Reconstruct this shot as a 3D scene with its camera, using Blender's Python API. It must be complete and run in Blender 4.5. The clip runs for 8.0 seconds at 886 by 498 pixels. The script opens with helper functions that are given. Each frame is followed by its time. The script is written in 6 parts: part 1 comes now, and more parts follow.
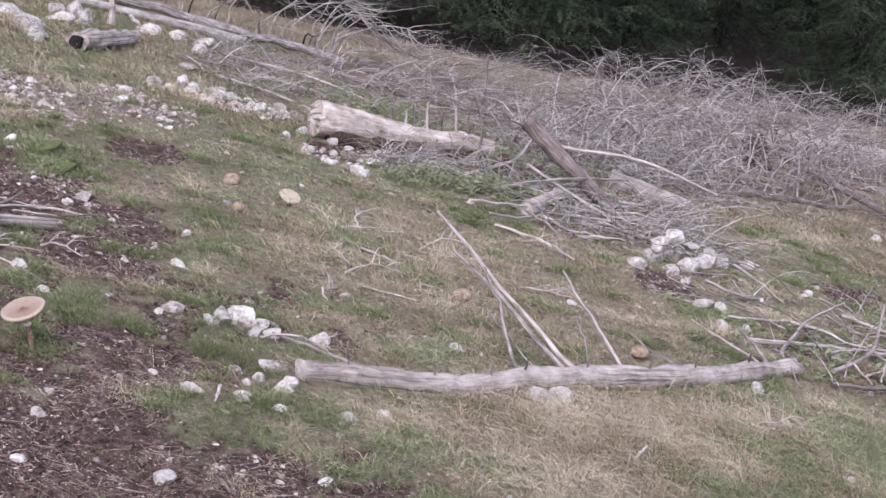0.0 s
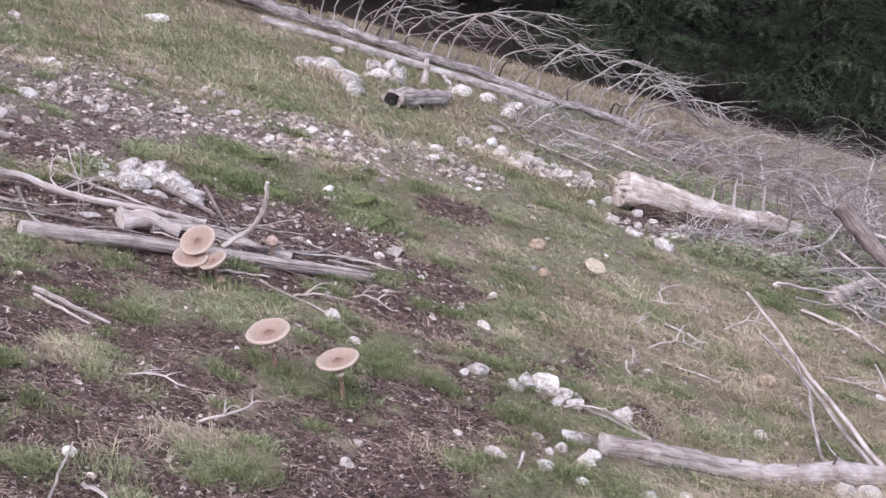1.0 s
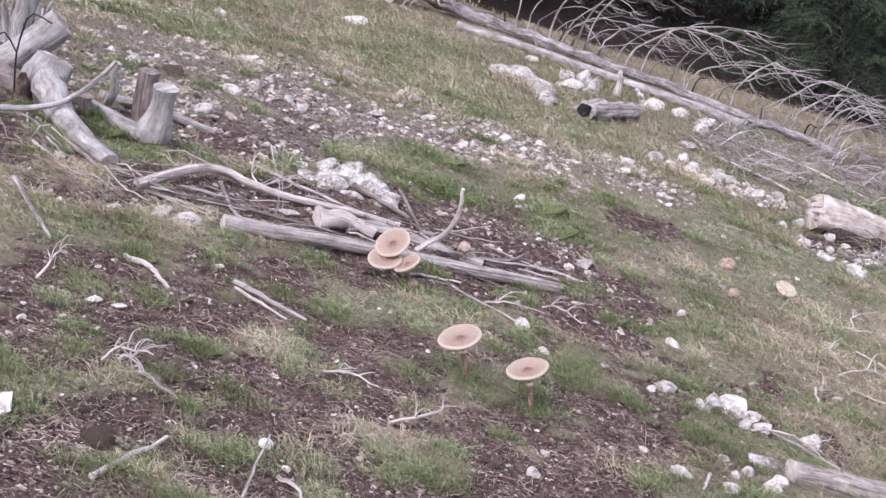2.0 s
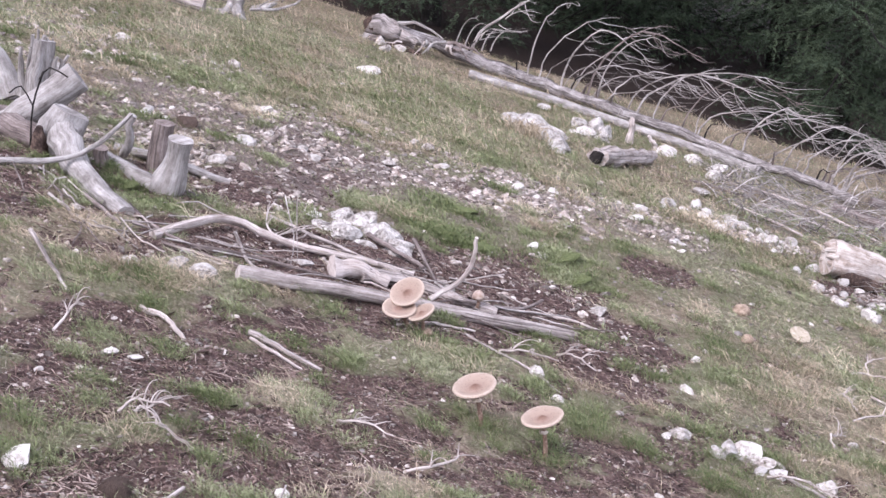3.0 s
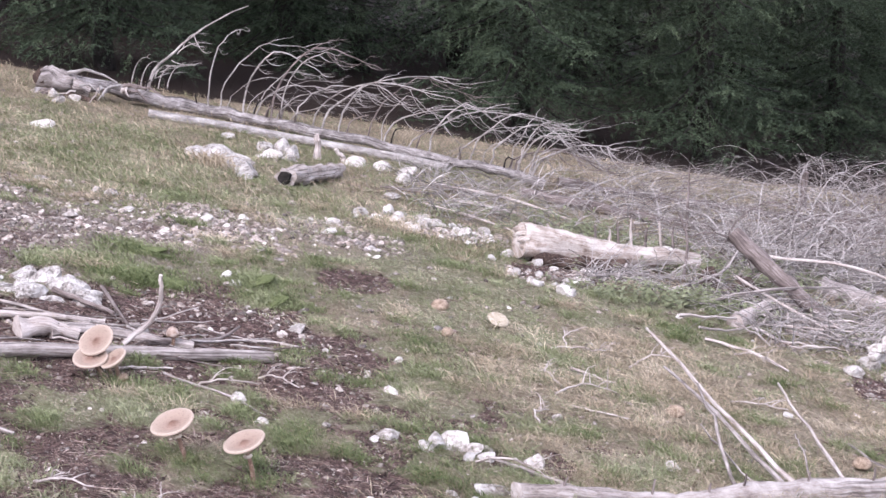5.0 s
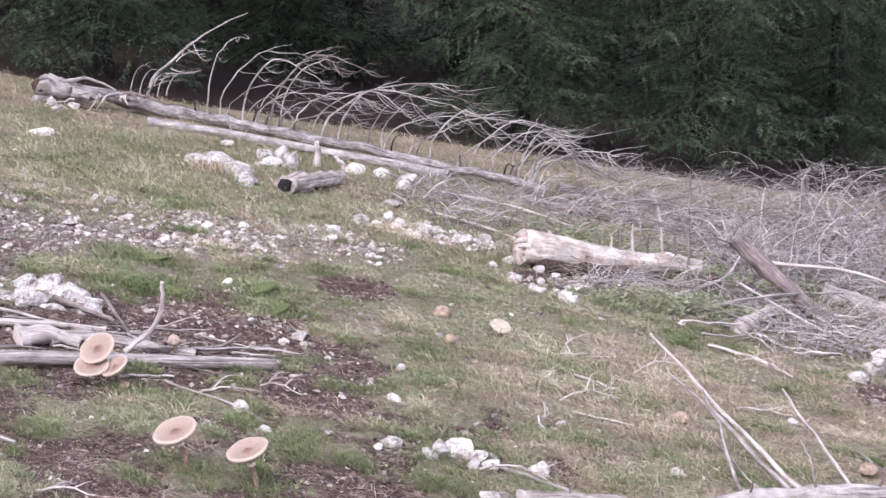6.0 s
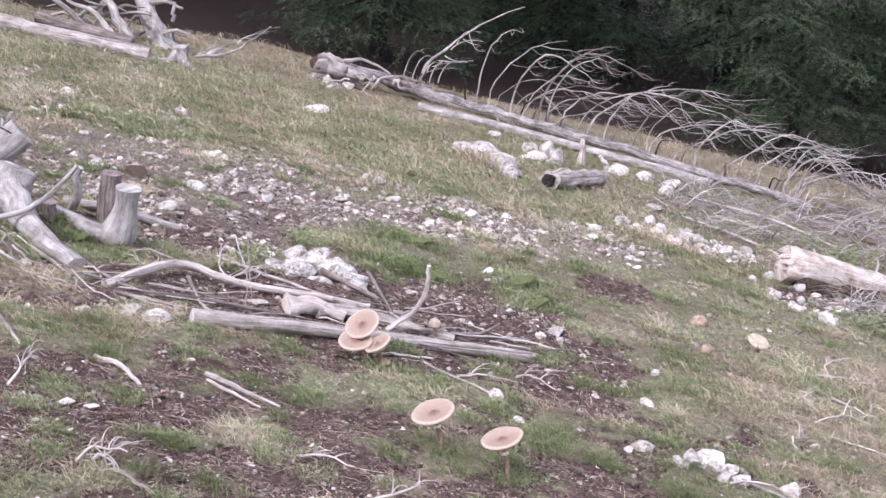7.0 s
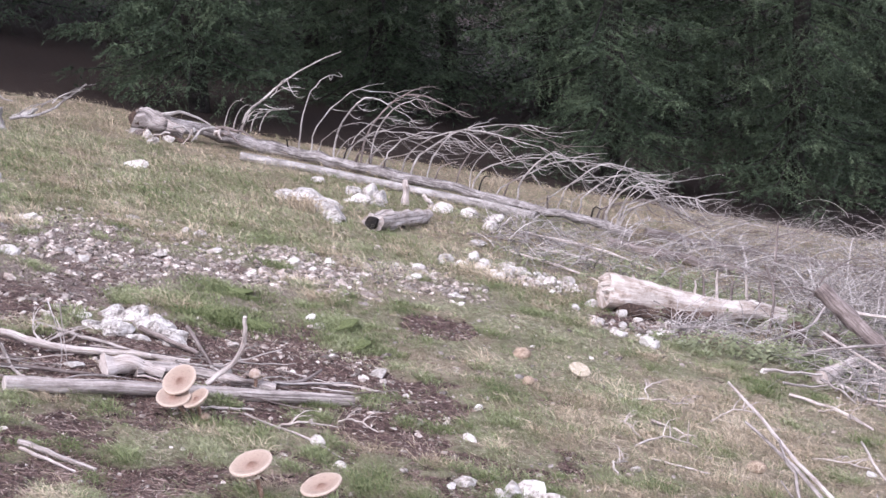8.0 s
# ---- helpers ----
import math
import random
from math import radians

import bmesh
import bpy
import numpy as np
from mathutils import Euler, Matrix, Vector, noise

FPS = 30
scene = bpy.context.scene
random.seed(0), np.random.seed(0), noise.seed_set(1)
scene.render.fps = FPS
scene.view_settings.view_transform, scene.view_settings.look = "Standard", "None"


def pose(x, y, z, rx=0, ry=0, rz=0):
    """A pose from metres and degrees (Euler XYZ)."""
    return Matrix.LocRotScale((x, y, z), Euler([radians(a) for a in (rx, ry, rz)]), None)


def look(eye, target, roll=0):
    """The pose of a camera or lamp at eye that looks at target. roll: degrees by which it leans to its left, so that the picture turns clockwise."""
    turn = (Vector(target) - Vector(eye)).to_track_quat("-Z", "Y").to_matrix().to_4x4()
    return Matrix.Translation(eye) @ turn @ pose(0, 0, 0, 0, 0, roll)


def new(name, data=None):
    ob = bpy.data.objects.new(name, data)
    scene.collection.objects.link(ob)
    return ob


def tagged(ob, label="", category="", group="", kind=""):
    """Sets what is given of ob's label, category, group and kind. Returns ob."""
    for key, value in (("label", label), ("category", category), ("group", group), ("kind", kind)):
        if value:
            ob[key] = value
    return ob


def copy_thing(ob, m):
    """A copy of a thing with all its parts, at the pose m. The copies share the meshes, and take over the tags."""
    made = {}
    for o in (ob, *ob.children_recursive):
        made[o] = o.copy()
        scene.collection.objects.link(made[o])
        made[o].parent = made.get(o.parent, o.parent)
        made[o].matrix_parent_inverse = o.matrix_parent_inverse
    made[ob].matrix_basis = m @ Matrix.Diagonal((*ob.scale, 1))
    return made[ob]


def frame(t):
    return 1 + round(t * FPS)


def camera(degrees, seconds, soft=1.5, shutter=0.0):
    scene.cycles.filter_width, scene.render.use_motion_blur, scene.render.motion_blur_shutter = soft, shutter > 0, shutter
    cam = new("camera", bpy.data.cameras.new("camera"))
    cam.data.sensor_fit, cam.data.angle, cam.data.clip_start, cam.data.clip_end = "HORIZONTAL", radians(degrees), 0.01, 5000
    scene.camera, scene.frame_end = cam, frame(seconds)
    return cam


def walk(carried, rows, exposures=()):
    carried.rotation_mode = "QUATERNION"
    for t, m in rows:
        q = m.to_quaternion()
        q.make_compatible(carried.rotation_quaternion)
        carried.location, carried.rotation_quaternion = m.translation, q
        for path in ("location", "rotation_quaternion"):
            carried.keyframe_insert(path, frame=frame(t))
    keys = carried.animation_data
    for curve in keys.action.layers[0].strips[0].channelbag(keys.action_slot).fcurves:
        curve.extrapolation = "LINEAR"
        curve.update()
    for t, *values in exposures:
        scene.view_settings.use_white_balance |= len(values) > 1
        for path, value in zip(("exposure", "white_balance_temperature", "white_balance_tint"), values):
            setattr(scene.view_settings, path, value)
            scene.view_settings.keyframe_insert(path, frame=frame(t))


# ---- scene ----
cam = camera(30.26, 8.0, soft=1.5)
PATH = [
    (0, (0.068, 0.005, 1.972), (0.434, 1.796, 1.161), 3.7),
    (0.5, (-0.009, 0.069, 1.96), (0.166, 1.905, 1.184), 4.8),
    (1, (-0.055, 0.068, 1.961), (-0.03, 1.919, 1.204), 3.8),
    (1.5, (-0.101, 0.053, 1.966), (-0.215, 1.897, 1.201), 3.9),
    (2, (-0.127, 0.04, 1.98), (-0.316, 1.879, 1.217), 4.3),
    (3.5, (-0.12, 0.0, 2.009), (-0.329, 1.87, 1.33), 3.4),
    (4, (-0.035, -0.011, 2.02), (-0.144, 1.875, 1.365), 1.5),
    (4.5, (0.0, 0.0, 2.008), (0.0, 1.891, 1.357), 0.0),
    (5, (0.058, -0.025, 1.996), (0.18, 1.851, 1.316), -1.8),
    (5.2, (0.08, -0.025, 1.999), (0.238, 1.847, 1.312), -2.5),
    (6.3, (-0.011, 0.023, 1.969), (0.06, 1.908, 1.304), -1.1),
    (6.5, (-0.045, 0.008, 1.982), (-0.051, 1.895, 1.318), -0.1),
    (7, (-0.055, -0.017, 1.986), (-0.229, 1.86, 1.316), 0.2),
    (7.5, (-0.033, -0.008, 2.006), (-0.198, 1.87, 1.338), 0.5),
    (8, (0.086, -0.053, 2.013), (0.102, 1.847, 1.389), -1.5),
]
walk(cam, [(t, look(eye, target, roll)) for t, eye, target, roll in PATH],
     [(0, 0.72, 5930, 24), (2, 0.96, 5930, 24), (4, 1.1, 5930, 24), (8, 1.15, 5930, 24)])

# ---- daylight: overcast mountain sky, weak wide sun ----
SUN_ELEVATION, SUN_AZIMUTH = 52.0, 215.0
world = bpy.data.worlds.new("sky")
scene.world = world
world.use_nodes = True
wn = world.node_tree.nodes
sky = wn.new("ShaderNodeTexSky")
sky.sky_type, sky.sun_disc = "NISHITA", False
sky.sun_elevation, sky.sun_rotation = radians(SUN_ELEVATION), radians(SUN_AZIMUTH)
sky.air_density, sky.dust_density, sky.ozone_density = 1.0, 4.0, 1.0
haze = wn.new("ShaderNodeMixRGB")
haze.inputs["Fac"].default_value = 0.75
haze.inputs["Color2"].default_value = (5.6, 5.75, 6.1, 1)
world.node_tree.links.new(sky.outputs[0], haze.inputs["Color1"])
world.node_tree.links.new(haze.outputs[0], wn["Background"].inputs["Color"])
wn["Background"].inputs["Strength"].default_value = 0.15
sun = new("sun", bpy.data.lights.new("sun", "SUN"))
sun.data.energy, sun.data.angle, sun.data.color = 1.4, radians(25), (1.0, 0.96, 0.9)
az, el = radians(SUN_AZIMUTH), radians(SUN_ELEVATION)
sun.matrix_world = look((0, 0, 30), (-30 * math.sin(az) * math.cos(el), -30 * math.cos(az) * math.cos(el), 30 - 30 * math.sin(el)))


# ---- the lie of the land ----
def smooth(a, b, v):
    t = np.clip((v - a) / (b - a), 0.0, 1.0)
    return t * t * (3 - 2 * t)


def patchy(x, y, scale, seed):
    """Smooth random field over the ground, about -0.5 to 0.5."""
    x, y = np.asarray(x, float) * scale + 500.3, np.asarray(y, float) * scale + 500.7
    ix, iy = np.floor(x).astype(np.int64), np.floor(y).astype(np.int64)
    fx, fy = x - ix, y - iy

    def corner(a, b):
        h = ((ix + a) * 374761393 + (iy + b) * 668265263 + seed * 974711) & 0xFFFFFFFF
        h = ((h ^ (h >> 13)) * 1274126177) & 0xFFFFFFFF
        return ((h ^ (h >> 16)) & 0xFFFF) / 65535.0 - 0.5

    u, v = fx * fx * (3 - 2 * fx), fy * fy * (3 - 2 * fy)
    return (corner(0, 0) * (1 - u) + corner(1, 0) * u) * (1 - v) + (corner(0, 1) * (1 - u) + corner(1, 1) * u) * v


def blob(x, y, cx, cy, rx, ry, turn=0.0):
    """1 in the middle of an ellipse on the ground, 0 outside it."""
    c, s = math.cos(radians(turn)), math.sin(radians(turn))
    u, v = ((x - cx) * c + (y - cy) * s) / rx, (-(x - cx) * s + (y - cy) * c) / ry
    return 1 - smooth(0.55, 1.1, np.sqrt(u * u + v * v))


def patch(x, y, rows):
    """Where any of a few patches lies; they run across the slope, as its terraces do."""
    out = np.zeros_like(x)
    for cx, cy, rx, ry in rows:
        slant = min(1.6, max(0.45, 0.8 - 0.38 * cx))
        u, v = (x - cx) / rx, (y - cy - slant * (x - cx)) / ry
        out = np.maximum(out, 1 - smooth(0.45, 1.25, np.sqrt(u * u + v * v)))
    return out


SOIL = ((-1.80, 6.96, 0.5, 0.55), (-1.04, 7.69, 0.6, 1.0), (-0.47, 7.56, 0.42, 0.7), (-0.08, 7.0, 0.34, 0.85), (-2.02, 5.16, 0.2, 0.4), (-1.9, 4.52, 0.14, 0.24),
    (-1.57, 4.92, 0.2, 0.37), (-1.26, 4.66, 0.17, 0.29), (-0.99, 5.44, 0.16, 0.3), (-0.85, 4.94, 0.25, 0.24), (-0.2, 5.5, 0.22, 0.16), (0.19, 5.95, 0.16, 0.26),
    (0.13, 9.24, 0.33, 0.4), (-1.85, 8.8, 0.5, 0.99), (0.08, 5.28, 0.18, 0.37), (-0.12, 4.69, 0.28, 0.25), (-0.07, 4.33, 0.14, 0.22), (0.44, 4.49, 0.16, 0.21),
    (0.76, 4.71, 0.12, 0.15), (0.88, 5.97, 0.1, 0.19), (3.07, 8.24, 0.24, 0.3), (4.58, 8.93, 0.39, 0.35), (1.85, 10.66, 0.85, 0.36), (3.03, 10.6, 0.36, 0.8))
LUSH = ((-1.85, 6.04, 0.26, 0.42), (-1.61, 4.26, 0.26, 0.17), (-1.81, 4.6, 0.1, 0.2), (-1.12, 8.49, 0.2, 0.24), (-0.16, 6.13, 0.13, 0.36), (-0.5, 5.42, 0.2, 0.24),
    (0.75, 10.2, 0.55, 1.0), (-0.28, 8.72, 0.24, 0.4), (-3.11, 10.81, 0.3, 1.1), (-2.4, 9.69, 0.12, 0.6), (-3.26, 13.31, 0.45, 1.3), (-1.84, 13.01, 0.45, 1.5),
    (1.4, 9.5, 0.5, 0.75), (2.23, 9.5, 0.39, 0.7), (4.98, 10.28, 0.78, 0.9), (3.24, 6.16, 0.3, 0.5), (1.24, 4.84, 0.12, 0.19), (2.56, 5.43, 0.21, 0.25), (-1.5, 5.4, 0.14, 0.25), (-1.0, 6.0, 0.3, 0.25))
PARCHED = ((-2.02, 6.13, 0.19, 0.23), (-2.96, 14.6, 0.4, 1.6), (-1.25, 15.09, 0.5, 1.43), (1.83, 7.96, 0.7, 1.1), (1.93, 5.29, 1.25, 0.55), (1.1, 7.5, 0.42, 0.6),
    (3.02, 17.1, 1.6, 0.9), (-1.78, 15.3, 0.7, 2.0), (2.46, 7.89, 0.58, 1.2), (0.7, 16.6, 1.2, 0.8))


def edge_of_wood(x, y):
    """Depth measured against the bent edge of the wood, which lies near 18.2."""
    return y - np.maximum(0, x - 4) * 0.38 + np.maximum(0, -x - 3.8) * 0.8


def land_fields(x, y):
    """How bare, how green, how stony the hillside is, and its small relief."""
    rough = 1.0 * patchy(x, y, 2.1, 1) + 0.9 * patchy(x, y, 5.3, 2) + 0.8 * patchy(x, y, 12.0, 3) + 0.5 * patchy(x, y, 24.0, 4)
    worn = (1 - smooth(-0.2, 0.9, x - 0.25 * (5.5 - y))) * (1 - smooth(7.6, 8.8, y))
    b = 0.06 + 0.16 * (1 - smooth(4.3, 5.2, y)) * (1 - smooth(0.2, 1.0, x)) + 0.36 * worn + 0.66 * patch(x, y, SOIL) - 0.50 * patch(x, y, LUSH) - 0.25 * patch(x, y, PARCHED) + 0.60 * rough
    litter = np.maximum(smooth(1.4, 2.6, x + (y - 11) * 0.1) * smooth(10.0, 11.0, y), 0.95 * blob(x, y, 0.8, 13.2, 1.5, 1.3, -20) * (0.7 + patchy(x, y, 5.0, 18)))
    litter *= 1 - smooth(15.5, 17.0, y - 0.3 * np.maximum(0, x - 3))
    bare = smooth(0.14, 0.58, b) * (1 - smooth(10.8, 12.5, y) * 0.9) * smooth(0.2, 3.0, y + 1.6 * patchy(x, y, 1.3, 19))
    bare = np.maximum(bare * (1 - 0.4 * litter), litter * 0.45)
    g = 0.64 + 0.16 * smooth(10.0, 11.5, y) * (1 - smooth(0.5, 2.0, x)) + 0.36 * patch(x, y, LUSH) - 0.34 * patch(x, y, PARCHED) + 0.45 * patchy(x, y, 1.1, 5) + 0.65 * patchy(x, y, 3.7, 6) + 0.7 * patchy(x, y, 9.0, 7) + 0.5 * patchy(x, y, 19.0, 12)
    green = smooth(0.0, 1.0, g) * (1 - 0.7 * litter)
    green *= 1 - 0.75 * smooth(14.5, 17.0, y)
    stone = (0.95 + 0.9 * patchy(x, y, 2.9, 8)) * np.maximum.reduce([blob(x, y, -2.3, 9.4, 2.0, 1.3, -15) * 0.8, blob(x, y, -0.4, 10.4, 1.2, 0.9) * 0.55, blob(x, y, 0.9, 11.9, 1.0, 0.6, -20) * 0.6])
    # The dark floor begins where the trees' shade falls, short of the trunks.
    wood = smooth(17.7, 18.7, edge_of_wood(x, y) + 0.5 * patchy(x, y, 1.5, 14))
    bare = np.maximum(bare, wood)
    near = (1 - smooth(17, 20, y)) * smooth(-7.5, -6.5, x) * (1 - smooth(10, 11.4, x))
    relief = (0.020 * (0.5 - bare) + 0.030 * patchy(x, y, 2.6, 9) + 0.016 * patchy(x, y, 7.0, 10) + 0.009 * patchy(x, y, 16.0, 11)) * near * (0.3 + 0.7 * smooth(2.0, 3.4, y))
    return np.clip(bare, 0, 1), np.clip(green, 0, 1), np.clip(stone, 0, 1), wood, relief


CELL, WEST, SOUTH = 0.04, -9.0, 0.0
COLS, ROWS = 540, 540
gx, gy = np.meshgrid(WEST + CELL * np.arange(COLS), SOUTH + CELL * np.arange(ROWS))
BARE, GREEN, ROCKY, WOOD, RELIEF = land_fields(gx, gy)


def lookup(grid, x, y):
    """A field's value at places (arrays)."""
    i = np.clip(np.rint((np.asarray(x) - WEST) / CELL).astype(int), 0, COLS - 1)
    j = np.clip(np.rint((np.asarray(y) - SOUTH) / CELL).astype(int), 0, ROWS - 1)
    return grid[j, i]


def ground_many(x, y):
    z = -0.21724 * 70 * np.tanh(x / 70) - 0.16379 * 80 * np.tanh(y / 80)
    u, v = np.clip((x - WEST) / CELL, 0, COLS - 1.001), np.clip((y - SOUTH) / CELL, 0, ROWS - 1.001)
    i, j = u.astype(int), v.astype(int)
    a, b = u - i, v - j
    r = RELIEF
    return z + (r[j, i] * (1 - a) + r[j, i + 1] * a) * (1 - b) + (r[j + 1, i] * (1 - a) + r[j + 1, i + 1] * a) * b


def ground(x, y):
    """Height of the hillside: it falls to the right and gently away."""
    z = -0.21724 * 70 * math.tanh(x / 70) - 0.16379 * 80 * math.tanh(y / 80)
    u, v = (x - WEST) / CELL, (y - SOUTH) / CELL
    if 0 <= u < COLS - 1 and 0 <= v < ROWS - 1:
        i, j = int(u), int(v)
        a, b = u - i, v - j
        z += (RELIEF[j, i] * (1 - a) + RELIEF[j, i + 1] * a) * (1 - b) + (RELIEF[j + 1, i] * (1 - a) + RELIEF[j + 1, i + 1] * a) * b
    return float(z)


# ---- materials ----
def principled(name, rough=0.9):
    m = bpy.data.materials.new(name)
    m.use_nodes = True
    b = m.node_tree.nodes["Principled BSDF"]
    b.inputs["Roughness"].default_value = rough
    b.inputs["Specular IOR Level"].default_value = 0.25
    return m, m.node_tree.nodes, m.node_tree.links, b


def ramp(nodes, stops, tight=1.0):
    r = nodes.new("ShaderNodeValToRGB")
    e = r.color_ramp.elements
    stops = [(0.5 + (p - 0.5) * tight, c) for p, c in stops]
    e[0].position, e[0].color = stops[0][0], (*stops[0][1], 1)
    e[1].position, e[1].color = stops[-1][0], (*stops[-1][1], 1)
    for p, c in stops[1:-1]:
        k = e.new(p)
        k.color = (*c, 1)
    return r


def tex(nodes, links, vec, scale, detail=4.0, rough=0.6):
    n = nodes.new("ShaderNodeTexNoise")
    n.inputs["Scale"].default_value, n.inputs["Detail"].default_value, n.inputs["Roughness"].default_value = scale, detail, rough
    if vec is not None:
        links.new(vec, n.inputs["Vector"])
    return n.outputs["Fac"]


def mixc(nodes, links, fac, a, b, kind="MIX"):
    n = nodes.new("ShaderNodeMixRGB")
    n.blend_type = kind
    for v, s in ((fac, "Fac"), (a, "Color1"), (b, "Color2")):
        if isinstance(v, (int, float)):
            n.inputs[s].default_value = v
        elif isinstance(v, tuple):
            n.inputs[s].default_value = (*v, 1)
        else:
            links.new(v, n.inputs[s])
    return n.outputs[0]


def bumped(nodes, links, shader, height, strength, distance):
    n = nodes.new("ShaderNodeBump")
    n.inputs["Strength"].default_value, n.inputs["Distance"].default_value = strength, distance
    links.new(height, n.inputs["Height"])
    links.new(n.outputs[0], shader.inputs["Normal"])


def mottled(name, stops, scale, rough=0.9, bump=0.4, distance=0.01, fine=60.0, per_object=0.0, per_island=0.0, coords="Object"):
    """Two scales of noise over a colour ramp, with relief; pieces may differ from one another."""
    m, nodes, links, b = principled(name, rough)
    co = nodes.new("ShaderNodeTexCoord").outputs[coords]
    if per_object:
        geo = nodes.new("ShaderNodeNewGeometry").outputs["Position"]
        co = geo
    big, small = tex(nodes, links, co, scale), tex(nodes, links, co, fine, 3.0)
    f = mixc(nodes, links, 0.4, big, small)
    r = ramp(nodes, stops, 0.6)
    links.new(f, r.inputs[0])
    col = r.outputs[0]
    if per_object or per_island:
        rnd = nodes.new("ShaderNodeObjectInfo").outputs["Random"] if per_object else nodes.new("ShaderNodeNewGeometry").outputs["Random Per Island"]
        k = per_object or per_island
        rr = ramp(nodes, [(0.0, (1 - k, 1 - k, 1 - k)), (1.0, (1 + k * 0.4, 1 + k * 0.4, 1 + k * 0.4))])
        links.new(rnd, rr.inputs[0])
        col = mixc(nodes, links, 1.0, col, rr.outputs[0], "MULTIPLY")
    links.new(col, b.inputs["Base Color"])
    if bump:
        bumped(nodes, links, b, f, bump, distance)
    return m


def weathered(name, stops, dark=(0.05, 0.04, 0.035), cracks=0.35, rough=0.85, blotch=0.5, fibre=75):
    """Barkless wood: grain that runs along the tube's own length, cracks and grey stains."""
    m, nodes, links, b = principled(name, rough)
    uv = nodes.new("ShaderNodeTexCoord").outputs["UV"]
    s = nodes.new("ShaderNodeMapping")
    s.inputs["Scale"].default_value = (fibre, 5.0, 1)
    links.new(uv, s.inputs["Vector"])
    grain = tex(nodes, links, s.outputs[0], 1.0, 5.0, 0.7)
    s2 = nodes.new("ShaderNodeMapping")
    s2.inputs["Scale"].default_value = (11, 6.0, 1)
    links.new(uv, s2.inputs["Vector"])
    stain = tex(nodes, links, s2.outputs[0], 1.0, 6.0, 0.75)
    f = mixc(nodes, links, blotch, grain, stain)
    r = ramp(nodes, stops, 0.62)
    links.new(f, r.inputs[0])
    s3 = nodes.new("ShaderNodeMapping")
    s3.inputs["Scale"].default_value = (48, 1.4, 1)
    links.new(uv, s3.inputs["Vector"])
    line = ramp(nodes, [(0.37, (1, 1, 1)), (0.42, (0, 0, 0))])
    links.new(tex(nodes, links, s3.outputs[0], 1.0, 2.0, 0.5), line.inputs[0])
    k = nodes.new("ShaderNodeMath")
    k.operation = "MULTIPLY"
    k.inputs[1].default_value = cracks
    links.new(line.outputs[0], k.inputs[0])
    links.new(mixc(nodes, links, k.outputs[0], r.outputs[0], dark), b.inputs["Base Color"])
    bumped(nodes, links, b, grain, 0.9, 0.012)
    return m


def earth_material():
    """Soil, turf, dry grass and the wood's needle floor darkened for tree shade, blended by the land's own cover, kept
    on the mesh.
    """
    m, nodes, links, b = principled("hillside_earth", 0.95)
    pos = nodes.new("ShaderNodeNewGeometry").outputs["Position"]
    cover = nodes.new("ShaderNodeAttribute")
    cover.attribute_name = "cover"
    parts = nodes.new("ShaderNodeSeparateColor")
    links.new(cover.outputs["Color"], parts.inputs[0])
    fine, mid, big = tex(nodes, links, pos, 85, 6, 0.8), tex(nodes, links, pos, 17, 6, 0.75), tex(nodes, links, pos, 2.0, 4)
    soil = ramp(nodes, [(0.3, (0.026, 0.017, 0.015)), (0.46, (0.092, 0.056, 0.049)), (0.60, (0.21, 0.137, 0.118)), (0.74, (0.50, 0.38, 0.335))], 0.55)
    links.new(mixc(nodes, links, 0.55, mid, fine), soil.inputs[0])
    turf = ramp(nodes, tight=0.65, stops=[(0.3, (0.09, 0.082, 0.048)), (0.5, (0.24, 0.225, 0.14)), (0.7, (0.46, 0.425, 0.30))])
    links.new(mixc(nodes, links, 0.5, mid, fine), turf.inputs[0])
    straw = ramp(nodes, tight=0.65, stops=[(0.3, (0.14, 0.108, 0.07)), (0.55, (0.33, 0.275, 0.195)), (0.75, (0.56, 0.48, 0.37))])
    links.new(mixc(nodes, links, 0.6, mid, fine), straw.inputs[0])
    grit = ramp(nodes, [(0.35, (0.12, 0.088, 0.075)), (0.55, (0.28, 0.222, 0.195)), (0.7, (0.56, 0.49, 0.45))], 0.7)
    links.new(fine, grit.inputs[0])

    def edge(channel, width=0.18):
        """The cover's border, broken up by noise."""
        a = nodes.new("ShaderNodeMath")
        a.operation = "ADD"
        links.new(channel, a.inputs[0])
        links.new(mixc(nodes, links, 0.5, mid, fine), a.inputs[1])
        e = nodes.new("ShaderNodeMapRange")
        e.inputs["From Min"].default_value, e.inputs["From Max"].default_value = 1.0 - width, 1.0 + width
        links.new(a.outputs[0], e.inputs["Value"])
        return e.outputs[0]

    col = mixc(nodes, links, edge(parts.outputs["Green"]), turf.outputs[0], straw.outputs[0])
    col = mixc(nodes, links, edge(parts.outputs["Red"]), col, soil.outputs[0])
    col = mixc(nodes, links, edge(parts.outputs["Blue"], 0.3), col, grit.outputs[0])
    # Needle litter, its brown sunk to near-black for the shade under the spruces.
    shaded_duff = ramp(nodes, [(0.3, (0.016, 0.011, 0.008)), (0.55, (0.04, 0.026, 0.02)), (0.75, (0.075, 0.05, 0.038))], 0.7)
    links.new(mixc(nodes, links, 0.55, mid, fine), shaded_duff.inputs[0])
    col = mixc(nodes, links, edge(cover.outputs["Alpha"]), col, shaded_duff.outputs[0])
    links.new(col, b.inputs["Base Color"])
    bumped(nodes, links, b, mixc(nodes, links, 0.5, mid, fine), 1.0, 0.06)
    return m


